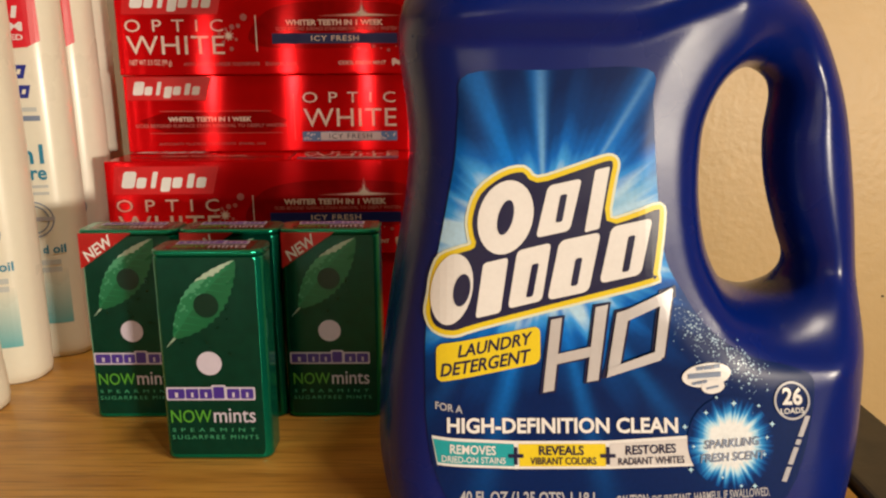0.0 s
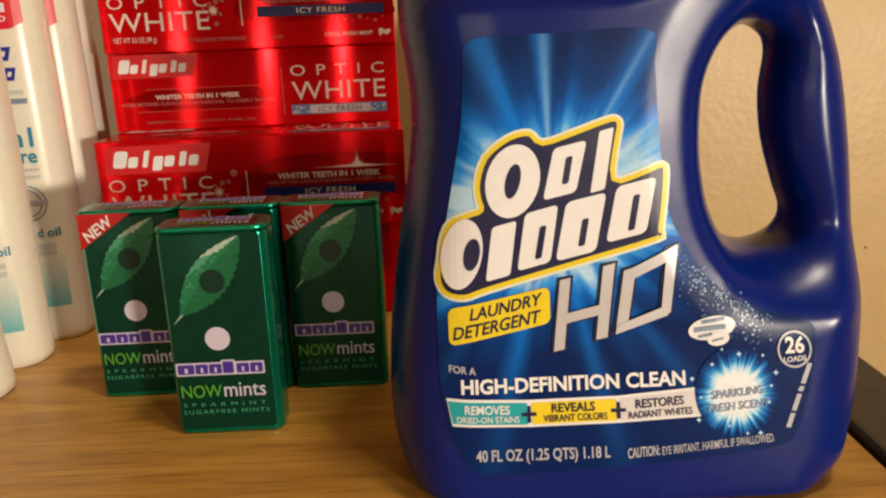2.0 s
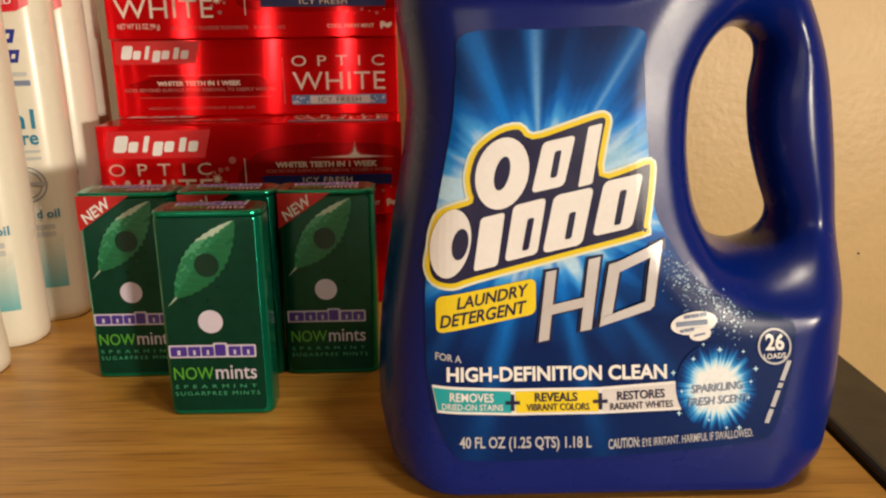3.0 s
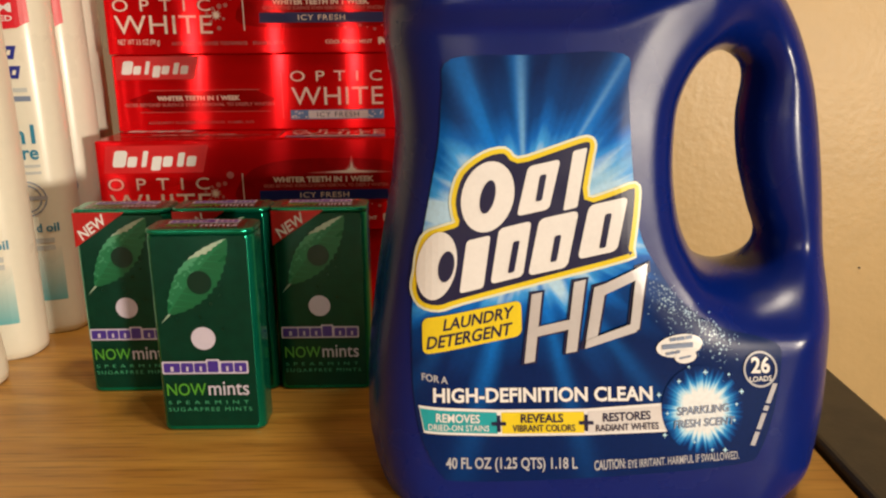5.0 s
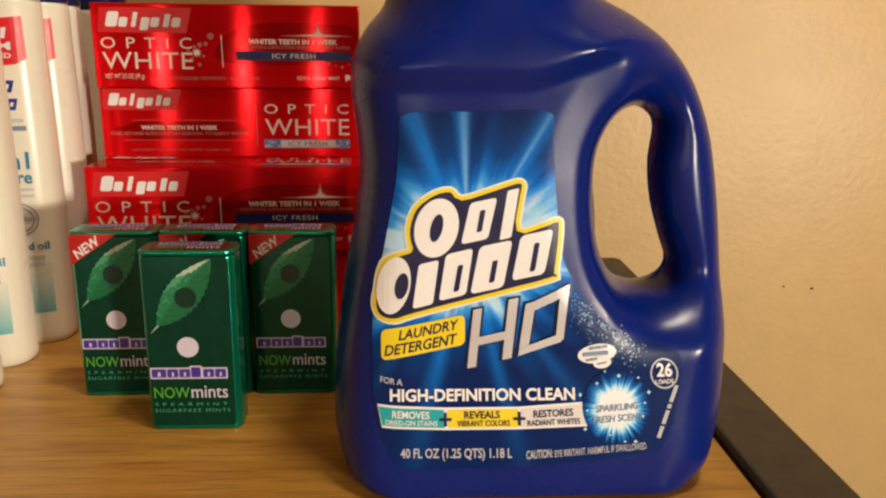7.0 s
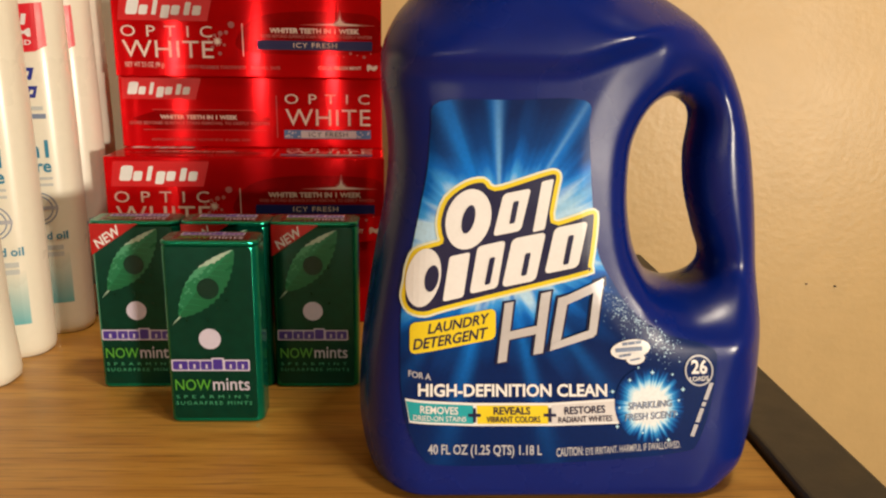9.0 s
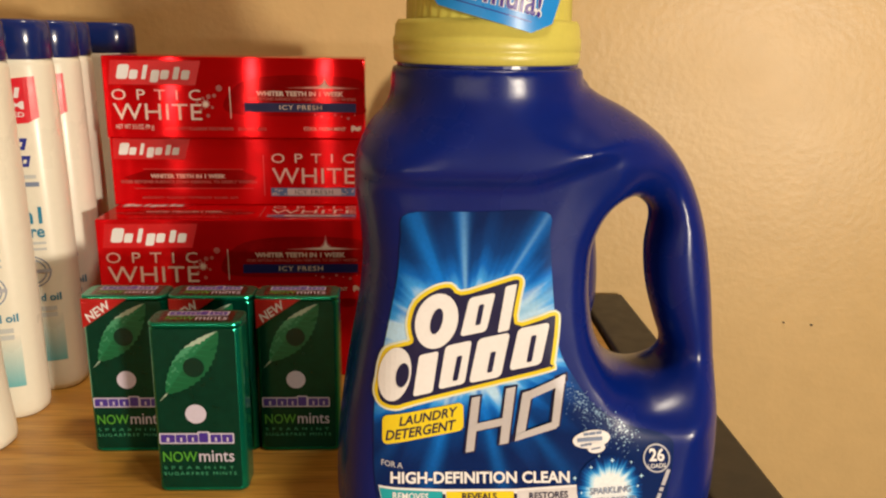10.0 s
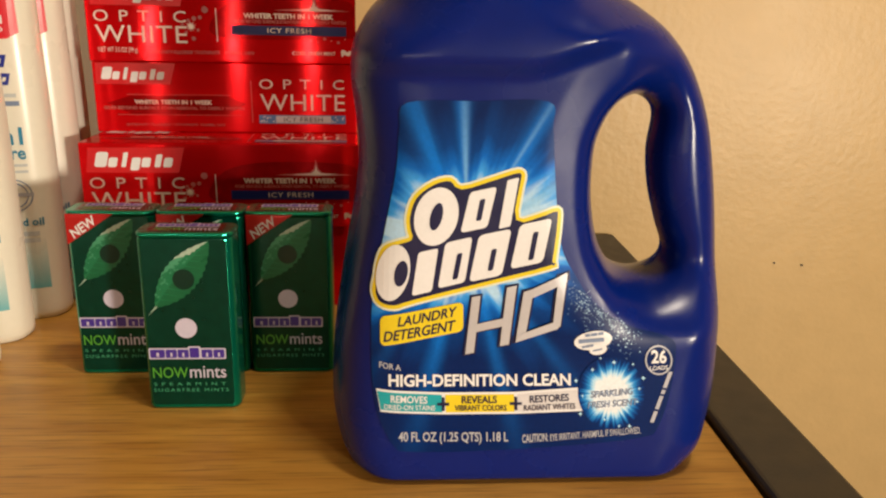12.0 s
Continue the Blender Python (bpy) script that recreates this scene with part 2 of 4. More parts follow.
# ---- detergent bottle ----
OUTER = spline([(0.006, -0.030), (0.0020, -0.004), (-0.0005, 0.0015), (-0.0030, 0.0075), (-0.0048, 0.015), (-0.0060, 0.026), (-0.0050, 0.050), (-0.001, 0.080), (0.0038, 0.107), (0.0055, 0.124),
                (0.0045, 0.139), (0.0028, 0.152), (0.0035, 0.164), (0.0085, 0.175), (0.0155, 0.184), (0.0170, 0.196), (0.0170, 0.235), (0.0885, 0.235), (0.0885, 0.196),
                (0.0930, 0.1885), (0.1078, 0.1806), (0.1218, 0.1704), (0.1327, 0.1566), (0.1404, 0.138), (0.1452, 0.115), (0.1487, 0.090), (0.1518, 0.060),
                (0.1520, 0.032), (0.1495, 0.015), (0.1468, 0.007), (0.1428, 0.0015), (0.139, -0.004), (0.133, -0.030)])
HOLE = spline([(0.0956, 0.133), (0.1010, 0.1436), (0.1105, 0.1475), (0.1172, 0.1446), (0.1198, 0.139), (0.1188, 0.126), (0.1206, 0.111), (0.1251, 0.096),
               (0.1284, 0.0865), (0.1261, 0.0795), (0.1169, 0.0765), (0.1064, 0.0805), (0.0990, 0.092), (0.0954, 0.107), (0.0945, 0.121)])


def jug_depth(P):
    """Half depth, rounding width and distance from the outline at the points P (x, z) of the jug's face."""
    x, z = P[:, 0], P[:, 1]
    d_out, d_hole = signed_distance(P, OUTER), -signed_distance(P, HOLE)
    k = 0.004
    mix = np.clip(0.5 + 0.5 * (d_hole - d_out) / k, 0, 1)
    d = d_hole * (1 - mix) + d_out * mix - k * mix * (1 - mix)
    neck = ease((z - 0.164) / 0.024)
    grip = ease((x - 0.097) / 0.024) * ease((z - 0.058) / 0.029) * (1 - ease((z - 0.147) / 0.034))
    depth = 0.0376 - 0.0037 * ease(z / 0.065)
    crease = 0.1535 + 0.0130 * ease((x - 0.062) / 0.045)
    depth = depth + 0.0054 * ease((z - crease) / 0.0085)
    slope = np.clip((0.0235 - d_hole) / 0.020, 0, 1)
    depth = depth - 0.0032 * slope * slope / (slope + 0.12) * ease((x - 0.060) / 0.015)
    depth = depth * (1 - neck) + 0.036 * neck
    depth = depth * (1 - grip) + 0.0170 * grip
    near = ease(0.5 + 0.5 * (d_hole - d_out) / 0.026)
    width = ((0.013 * (1 - near) + near * (0.030 - 0.008 * (1 - ease(z / 0.03)))) * (1 - neck) + 0.036 * neck) * (1 - grip) + 0.0140 * grip
    power = 2.0 + 0.6 * (1 - neck) * (1 - grip)
    return depth, width, d, power


JUG_STEP = 0.0006
JUG_X, JUG_Z = np.arange(-0.012, 0.166, JUG_STEP), np.arange(-0.004, 0.206, JUG_STEP)
_depth, _width, _d, _power = jug_depth(np.stack(np.meshgrid(JUG_X, JUG_Z, indexing="ij"), -1).reshape(-1, 2))
JUG_FRONT = (_depth * np.sqrt(1 - np.clip(1 - _d / _width, 0, 1) ** _power)).reshape(len(JUG_X), len(JUG_Z))


def jug_front(x, z, lift=0.0):
    """Y of the jug's front at (x, z), by lift metres proud of it."""
    a, b = (x - JUG_X[0]) / JUG_STEP, (z - JUG_Z[0]) / JUG_STEP
    i, k = min(max(int(a), 0), len(JUG_X) - 2), min(max(int(b), 0), len(JUG_Z) - 2)
    a, b = a - i, b - k
    G = JUG_FRONT
    return float(-((G[i, k] * (1 - a) + G[i + 1, k] * a) * (1 - b) + (G[i, k + 1] * (1 - a) + G[i + 1, k + 1] * a) * b)) - lift


def jug_mesh():
    step, lo = 0.00125, (-0.012, -0.042, -0.004)
    X, Z = np.arange(lo[0], 0.165, step), np.arange(lo[2], 0.202, step)
    Y = np.arange(lo[1], 0.0425, step)
    P = np.stack(np.meshgrid(X, Z, indexing="ij"), -1).reshape(-1, 2)
    depth, width, d, power = (a.reshape(len(X), len(Z)) for a in jug_depth(P))
    side = np.maximum(0, 1 - d / width)
    F = (np.sqrt((Y[None, :, None] / depth[:, None, :]) ** 2 + side[:, None, :] ** power[:, None, :]) - 1) * 0.02
    zz = Z[None, None, :]
    for cap_f, k in ((-zz, 0.0045), (zz - 0.1965, 0.0015)):
        m = np.clip(0.5 + 0.5 * (F - cap_f) / k, 0, 1)
        F = F * m + cap_f * (1 - m) + k * m * (1 - m)
    return surface_nets(F, lo, step)


JUG = thing("detergent_bottle", pose(0.0002, 0.2869, 0, 0, 0, 4.0), "dark blue plastic laundry detergent bottle with printed label", "bottle", "detergent bottles")
part_mesh("bottle_body", jug_mesh(), M_BOTTLE, JUG, "glossy dark blue moulded jug with handle", smooth=True)
part("bottle_neck", turned([(0.0335, 0.190), (0.0335, 0.1990), (0.030, 0.1991), (0.030, 0.190)], 72, 0.0525, 0), M_BOTTLE, JUG)


def ribbed_cap():
    prof = [(0.0338, 0.2025), (0.0346, 0.2032), (0.0350, 0.2065), (0.0346, 0.2070), (0.0350, 0.2076), (0.0350, 0.2115), (0.0345, 0.2120), (0.0342, 0.2160), (0.0332, 0.2178), (0.0302, 0.2180)]
    rings = [[(0.0525 + r * math.cos(a), r * math.sin(a), z - 0.0050) for a in (2 * math.pi * k / 180 for k in range(180))] for r, z in prof]
    for z, s in ((0.2185, 1.0), (0.246, 0.985), (0.2485, 0.95), (0.2492, 0.90)):
        rings.append([(0.0525 + s * (0.0298 + 0.0004 * (k % 4 < 2)) * math.cos(2 * math.pi * k / 180), s * (0.0298 + 0.0004 * (k % 4 < 2)) * math.sin(2 * math.pi * k / 180), z - 0.0050) for k in range(180)])
    return loft(rings)


part("cap", ribbed_cap(), M_CAP, JUG, "yellow-green ribbed measuring cap", smooth=True)

# ---- toothpaste cartons ----
LONG, WIDE, SLIM = 0.158, 0.0495, 0.0425


def carton(m, height, depth, label):
    ob = thing("toothpaste_box", m, label, "toothpaste box", "stacked toothpaste boxes")
    part("carton", slab((-LONG / 2, -depth / 2, 0), (LONG / 2, depth / 2, height - 0.0002), 0.0007), M_FOIL, ob, "red foil card")
    return ob


def facing(x, y, z, depth, turn):
    """Pose of a thing of that depth whose front's foot is centred at (x, y, z)."""
    a = radians(turn)
    return pose(x - math.sin(a) * depth / 2, y + math.cos(a) * depth / 2, z, 0, 0, turn)


BOXES = [carton(facing(-0.0911, 0.440, 0, WIDE, 5.6), 0.051, WIDE, "red foil toothpaste box at the bottom of the stack"),
         carton(facing(-0.0911, 0.438, 0.051, 0.047, 5.8), WIDE, 0.047, "red foil toothpaste box standing on edge in the stack"),
         carton(facing(-0.0968, 0.480, 0.051 + WIDE, WIDE, 6.0), SLIM, WIDE, "red foil toothpaste box lying flat, silver flavour band"),
         carton(facing(-0.0968, 0.478, 0.051 + SLIM + WIDE, SLIM, 6.2), WIDE, SLIM, "red foil toothpaste box on top of the stack")]

# ---- mint tins ----
TIN_W, TIN_D, TIN_H = 0.0410, 0.0185, 0.0830


def tin(m, label):
    ob = thing("mint_tin", m, label, "mint tin", "mint tins")
    part("tin_body", prism(TIN_W, TIN_D, 0, TIN_H - 0.0022, 0.0045, 0.0012), M_TIN, ob, smooth=False)
    part("tin_lid", prism(TIN_W + 0.0004, TIN_D + 0.0004, TIN_H - 0.0021, TIN_H, 0.0046, 0.0009), M_TIN, ob, "rounded metal lid")
    return ob


TINS = [tin(facing(-0.0729, 0.3095, 0, TIN_D, 4.0), "upright green metal mint tin standing in front"),
        tin(facing(-0.1190, 0.3440, 0, TIN_D, 4.4), "upright green metal mint tin with red corner flash"),
        tin(facing(-0.0772, 0.3470, 0, TIN_D, 4.2), "upright green metal mint tin half hidden behind another"),
        tin(facing(-0.0357, 0.3500, 0, TIN_D, 4.2), "upright green metal mint tin with red corner flash")]


# ---- shampoo bottles ----
def oval(w, d, z, power=2.6, n=56):
    out = []
    for k in range(n):
        a = 2 * math.pi * k / n
        c, s = math.cos(a), math.sin(a)
        out.append((w / 2 * math.copysign(abs(c) ** (2 / power), c), d / 2 * math.copysign(abs(s) ** (2 / power), s), z))
    return out


SH_W, SH_D = 0.062, 0.034


def shampoo(m, label):
    ob = thing("shampoo_bottle", m, label, "shampoo bottle", "row of shampoo bottles")
    prof = [(0.92, 0.0), (0.97, 0.0012), (0.995, 0.004), (1.0, 0.009), (1.0, 0.06), (0.98, 0.12), (0.945, 0.17), (0.935, 0.1875), (0.91, 0.1911), (0.84, 0.1917)]
    part("bottle_body", loft([oval(SH_W * s, SH_D * (s if z < 0.01 else 0.5 + 0.5 * s), z) for s, z in prof]), M_SHAMPOO, ob, "white plastic body", smooth=True)
    prof = [(0.91, 0.1911), (0.935, 0.1920), (0.93, 0.2065), (0.905, 0.2103), (0.85, 0.2118), (0.68, 0.2122)]
    part("cap", loft([oval(SH_W * s, SH_D * (0.5 + 0.5 * s), z) for s, z in prof]), M_NAVYCAP, ob, "glossy navy blue cap", smooth=True)
    return ob


ROW = [(-0.2150, 0.3480), (-0.2180, 0.3890), (-0.2135, 0.4270), (-0.2150, 0.4620), (-0.2240, 0.4975), (-0.2240, 0.5700)]


def waisted(m):
    ob = thing("lotion_bottle", m, "white plastic bottle with a waisted foot at the row's end", "bottle")
    prof = [(0.92, 0.0), (0.98, 0.0015), (1.0, 0.005), (0.99, 0.012), (0.955, 0.024), (0.92, 0.04), (0.90, 0.07), (0.87, 0.14), (0.84, 0.172), (0.70, 0.186), (0.45, 0.190)]
    part("bottle_body", loft([oval(SH_W * s, SH_D * s, z) for s, z in prof]), M_SHAMPOO, ob, "white plastic body", smooth=True)
    part("cap", loft([oval(SH_W * s, SH_D * (0.4 + 0.6 * s), z) for s, z in ((0.5, 0.1885), (0.52, 0.1895), (0.52, 0.206), (0.49, 0.209), (0.3, 0.2095))]), M_NAVYCAP, ob, "navy blue cap", smooth=True)
    return ob


waisted(pose(*ROW[0], 0))
SHAMPOOS = [shampoo(pose(x, y, 0), "white shampoo bottle with navy cap in a row") for x, y in ROW[1:]]


# ---- printed artwork ----
INKS = {}


def ink(name, colour, rough=0.32, metal=0.0):
    if name not in INKS:
        INKS[name] = material(name, colour, rough=rough, metal=metal, vary=0.04, scale=90)
    return INKS[name]


WHITE = ink("white_ink", (0.80, 0.80, 0.82))
NAVY = ink("navy_ink", (0.006, 0.008, 0.055))
YELLOW = ink("yellow_ink", (0.80, 0.62, 0.02))
TEAL = ink("teal_ink", (0.01, 0.36, 0.42))
SILVER = ink("silver_ink", (0.58, 0.58, 0.62), 0.34, 0.3)
GREY = ink("grey_ink", (0.45, 0.46, 0.52))
DIMGREY = ink("dim_grey_ink", (0.20, 0.26, 0.40))
PALE = ink("pale_silver_ink", (0.74, 0.62, 0.55), 0.3, 0.2)
DULLRED = ink("dull_pink_ink", (0.40, 0.10, 0.09))
BRIGHTRED = ink("bright_red_ink", (0.62, 0.005, 0.010), 0.34, 0.2)
FLASHRED = ink("flash_red_ink", (0.50, 0.012, 0.012), 0.3, 0.3)
BLUEBAND = ink("blue_band_ink", (0.006, 0.013, 0.12), 0.40, 0.2)
PURPLE = ink("purple_ink", (0.055, 0.025, 0.28))
LIME = ink("lime_ink", (0.08, 0.34, 0.03))
DARKGREEN = ink("dark_green_ink", (0.001, 0.034, 0.022), 0.22, 0.3)
DEEPGREEN = ink("deep_green_ink", (0.020, 0.22, 0.11), 0.3, 0.4)
BRIGHTBLUE = ink("bright_blue_ink", (0.01, 0.25, 0.72))
STEELBLUE = ink("steel_blue_ink", (0.10, 0.20, 0.42), 0.3, 0.4)
RED = ink("red_badge_ink", (0.70, 0.012, 0.03))
LOGOBLUE = ink("logo_blue_ink", (0.015, 0.03, 0.30))
PALEGREEN = ink("pale_green_ink", (0.05, 0.33, 0.18))
CYANTEXT = ink("cyan_text_ink", (0.01, 0.22, 0.38))
MINTWHITE = ink("mint_white_ink", (0.58, 0.54, 0.68))

GLYPHS = {}


def glyphs(words, bold, shear, spacing):
    """Flat letter outlines of some words, scaled to the unit square."""
    key = (words, bold, shear, spacing)
    if key not in GLYPHS:
        cu = bpy.data.curves.new("words", "FONT")
        cu.body, cu.offset, cu.shear, cu.space_character, cu.resolution_u = words, bold, shear, spacing, 3
        ob = new("words", cu)
        me = bpy.data.meshes.new_from_object(ob.evaluated_get(bpy.context.evaluated_depsgraph_get()))
        bpy.data.objects.remove(ob)
        co = np.zeros(len(me.vertices) * 3)
        me.vertices.foreach_get("co", co)
        co = co.reshape(-1, 3)[:, :2]
        co = (co - co.min(0)) / np.maximum(co.max(0) - co.min(0), 1e-9)
        GLYPHS[key] = (co, [list(p.vertices) for p in me.polygons])
        bpy.data.meshes.remove(me)
    return GLYPHS[key]


def lay(name, pts, faces, at, mat, parent, lift, cut=0.0, label=""):
    """Lays flat artwork (pts in artwork units) on a surface: at(u, v, lift) gives the place."""
    bm = bmesh.new()
    vs = [bm.verts.new((p[0], p[1], 0)) for p in pts]
    for f in faces:
        try:
            bm.faces.new([vs[i] for i in f])
        except ValueError:
            pass
    if cut:
        for ax in (0, 1):
            lo, hi = min(p[ax] for p in pts), max(p[ax] for p in pts)
            c = math.floor(lo / cut) * cut + cut
            while c < hi:
                no = (1, 0, 0) if ax == 0 else (0, 1, 0)
                bmesh.ops.bisect_plane(bm, geom=bm.verts[:] + bm.edges[:] + bm.faces[:], plane_co=(c if ax == 0 else 0, c if ax else 0, 0), plane_no=no)
                c += cut
    for v in bm.verts:
        v.co = at(v.co.x, v.co.y, lift)
    bmesh.ops.recalc_face_normals(bm, faces=bm.faces)
    return part(name, bm, mat, parent, label, smooth=name in ("label", "cap_sticker", "scent_burst"))


def shape(name, poly, at, mat, parent, lift, cut=0.0, label=""):
    return lay(name, [tuple(p) for p in poly], [list(range(len(poly)))], at, mat, parent, lift, cut, label)


def words(text, box, at, mat, parent, lift, bold=0.0, shear=0.0, spacing=1.0, tilt=0.0, cut=0.0, name="lettering"):
    """Words filling box (u0, v0, u1, v1), v downwards; tilt: rise towards the right, in artwork units over the width."""
    co, faces = glyphs(text, bold, shear, spacing)
    u0, v0, u1, v1 = box
    pts = [(u0 + x * (u1 - u0), v1 + y * (v0 - v1) - tilt * x) for x, y in co]
    return lay(name, pts, faces, at, mat, parent, lift, cut)


def bars(box, count, at, mat, parent, lift, tilt=0.0, seed=1):
    """A line of small print as plain bars."""
    rnd = random.Random(seed)
    u0, v0, u1, v1 = box
    cuts = [0.0] + sorted((k + rnd.uniform(-0.25, 0.25)) / count for k in range(1, count)) + [1.0]
    pts, faces = [], []
    for a, b in zip(cuts, cuts[1:]):
        b -= 0.12 * (b - a)
        n = len(pts)
        ua, ub = u0 + a * (u1 - u0), u0 + b * (u1 - u0)
        pts += [(ua, v1 - tilt * a), (ub, v1 - tilt * b), (ub, v0 - tilt * b), (ua, v0 - tilt * a)]
        faces.append([n, n + 1, n + 2, n + 3])
    return lay("small_print", pts, faces, at, mat, parent, lift)


def disc(u, v, ru, rv, n=28, turn=0.0):
    c, s = math.cos(turn), math.sin(turn)
    return [(u + ru * math.cos(a) * c - rv * math.sin(a) * s, v + ru * math.cos(a) * s + rv * math.sin(a) * c) for a in (2 * math.pi * k / n for k in range(n))]


def ring(u, v, r, w, ratio=1.0, n=36):
    a, b = disc(u, v, r, r * ratio, n), disc(u, v, r - w, (r - w) * ratio, n)
    return a + b, [[k, (k + 1) % n, n + (k + 1) % n, n + k] for k in range(n)]


def box_pts(u0, v0, u1, v1, r=0.0, rise=0.0, seg=4):
    """Rounded box whose right end is raised by rise."""
    pts = []
    for cu, cv, a0 in ((u1 - r, v0 + r, -90), (u1 - r, v1 - r, 0), (u0 + r, v1 - r, 90), (u0 + r, v0 + r, 180)):
        for k in range(seg + 1 if r else 1):
            a = radians(a0 + 90 * k / seg)
            pts.append((cu + r * math.cos(a), cv + r * math.sin(a)))
    return [(u, v - rise * (u - u0) / (u1 - u0)) for u, v in pts]


def grown(poly, d):
    """Outline moved outwards by d artwork units (inwards where negative)."""
    poly = np.array(poly, float)
    along = np.roll(poly, -1, 0) - np.roll(poly, 1, 0)
    out = np.stack((along[:, 1], -along[:, 0]), 1) / np.maximum(np.hypot(along[:, 0], along[:, 1]), 1e-9)[:, None]
    area = (poly[:, 0] * np.roll(poly[:, 1], -1) - np.roll(poly[:, 0], -1) * poly[:, 1]).sum()
    return poly + out * d * (1 if area > 0 else -1)


def slant(u0, v0, u1, v1, lean, rise=0.0, r=0.2):
    """Leaning block with softened corners: top shifted right by lean, the right end raised by rise."""
    pts = box_pts(u0, v0, u1, v1, r * min(u1 - u0, v1 - v0), 0, 3)
    return [(u + lean * (v1 - v) / (v1 - v0), v - rise * (u - u0) / (u1 - u0)) for u, v in pts]


def star(u, v, r, ratio=0.12, points=4, turn=0.0):
    out = []
    for k in range(points * 2):
        q = r if k % 2 == 0 else r * ratio
        a = turn + math.pi * k / points
        out.append((u + q * math.cos(a), v + q * math.sin(a)))
    return out


def burst_material(name, centre, radii, turn, stops, rays, sharp, rough=0.3, beams=()):
    """Printed sunburst: colours run outwards from an oval about centre (x, z), broken into rays."""
    m = bpy.data.materials.new(name)
    m.use_nodes = True
    nt = m.node_tree
    n, l = nt.nodes, nt.links
    p = n["Principled BSDF"]
    p.inputs["Roughness"].default_value = rough
    p.inputs["Specular IOR Level"].default_value = 0.16
    tc, mp = n.new("ShaderNodeTexCoord"), n.new("ShaderNodeMapping")
    mp.vector_type = "TEXTURE"
    mp.inputs["Location"].default_value = (centre[0], 0, centre[1])
    mp.inputs["Rotation"].default_value = (0, -turn, 0)
    mp.inputs["Scale"].default_value = (radii[0], 1, radii[1])
    l.new(tc.outputs["Object"], mp.inputs["Vector"])
    flat = n.new("ShaderNodeVectorMath")
    flat.operation = "MULTIPLY"
    flat.inputs[1].default_value = (1, 0, 1)
    l.new(mp.outputs[0], flat.inputs[0])
    ln = n.new("ShaderNodeVectorMath")
    ln.operation = "LENGTH"
    l.new(flat.outputs[0], ln.inputs[0])
    nm = n.new("ShaderNodeVectorMath")
    nm.operation = "NORMALIZE"
    l.new(flat.outputs[0], nm.inputs[0])
    nz = n.new("ShaderNodeTexNoise")
    nz.inputs["Scale"].default_value, nz.inputs["Detail"].default_value = rays, 3
    l.new(nm.outputs[0], nz.inputs["Vector"])
    rg = n.new("ShaderNodeMapRange")
    rg.inputs["From Min"].default_value, rg.inputs["From Max"].default_value = 0.33, 0.68
    rg.inputs["To Min"].default_value, rg.inputs["To Max"].default_value = sharp, -sharp
    l.new(nz.outputs["Fac"], rg.inputs["Value"])
    dr = n.new("ShaderNodeMath")
    dr.operation = "MULTIPLY"
    l.new(rg.outputs[0], dr.inputs[0])
    l.new(ln.outputs["Value"], dr.inputs[1])
    ad = n.new("ShaderNodeMath")
    ad.operation = "ADD"
    l.new(ln.outputs["Value"], ad.inputs[0])
    l.new(dr.outputs[0], ad.inputs[1])
    sc = n.new("ShaderNodeMath")
    sc.operation = "DIVIDE"
    sc.inputs[1].default_value = 4.0
    l.new(ad.outputs[0], sc.inputs[0])
    ramp = n.new("ShaderNodeValToRGB")
    e = ramp.color_ramp.elements
    e[0].position, e[0].color = stops[0][0] / 4, rgb(*stops[0][1])
    e[1].position, e[1].color = stops[-1][0] / 4, rgb(*stops[-1][1])
    for r, c in stops[1:-1]:
        q = e.new(r / 4)
        q.color = rgb(*c)
    l.new(sc.outputs[0], ramp.inputs[0])
    colour = ramp.outputs[0]
    if beams:
        # single light beams: direction, half width (radians), reach (metres) and strength
        def maths(op, a, b=None):
            q = n.new("ShaderNodeMath")
            q.operation = op
            for k, value in enumerate((a, b)):
                if value is None:
                    continue
                if isinstance(value, (int, float)):
                    q.inputs[k].default_value = value
                else:
                    l.new(value, q.inputs[k])
            return q.outputs[0]

        sep = n.new("ShaderNodeSeparateXYZ")
        l.new(tc.outputs["Object"], sep.inputs[0])
        dx, dz = maths("SUBTRACT", sep.outputs["X"], centre[0]), maths("SUBTRACT", sep.outputs["Z"], centre[1])
        way = maths("ARCTAN2", dz, dx)
        far = maths("SQRT", maths("ADD", maths("MULTIPLY", dx, dx), maths("MULTIPLY", dz, dz)))
        for direction, half, reach, strength, tint in beams:
            q = maths("DIVIDE", maths("SUBTRACT", way, direction), half)
            across = maths("POWER", 2.718, maths("MULTIPLY", maths("MULTIPLY", q, q), -1.0))
            d = maths("DIVIDE", far, reach)
            along = maths("POWER", 2.718, maths("MULTIPLY", maths("MULTIPLY", d, d), -1.0))
            bm_mix = n.new("ShaderNodeMix")
            bm_mix.data_type = "RGBA"
            l.new(maths("MULTIPLY", maths("MULTIPLY", across, along), strength), bm_mix.inputs["Factor"])
            l.new(colour, bm_mix.inputs["A"])
            bm_mix.inputs["B"].default_value = rgb(*tint)
            colour = bm_mix.outputs["Result"]
    gr = n.new("ShaderNodeTexNoise")
    gr.inputs["Scale"].default_value = 700
    l.new(tc.outputs["Object"], gr.inputs["Vector"])
    gm = n.new("ShaderNodeMapRange")
    gm.inputs["To Min"].default_value, gm.inputs["To Max"].default_value = 0.85, 1.15
    l.new(gr.outputs["Fac"], gm.inputs["Value"])
    mx = n.new("ShaderNodeMix")
    mx.data_type, mx.blend_type = "RGBA", "MULTIPLY"
    mx.inputs["Factor"].default_value = 1
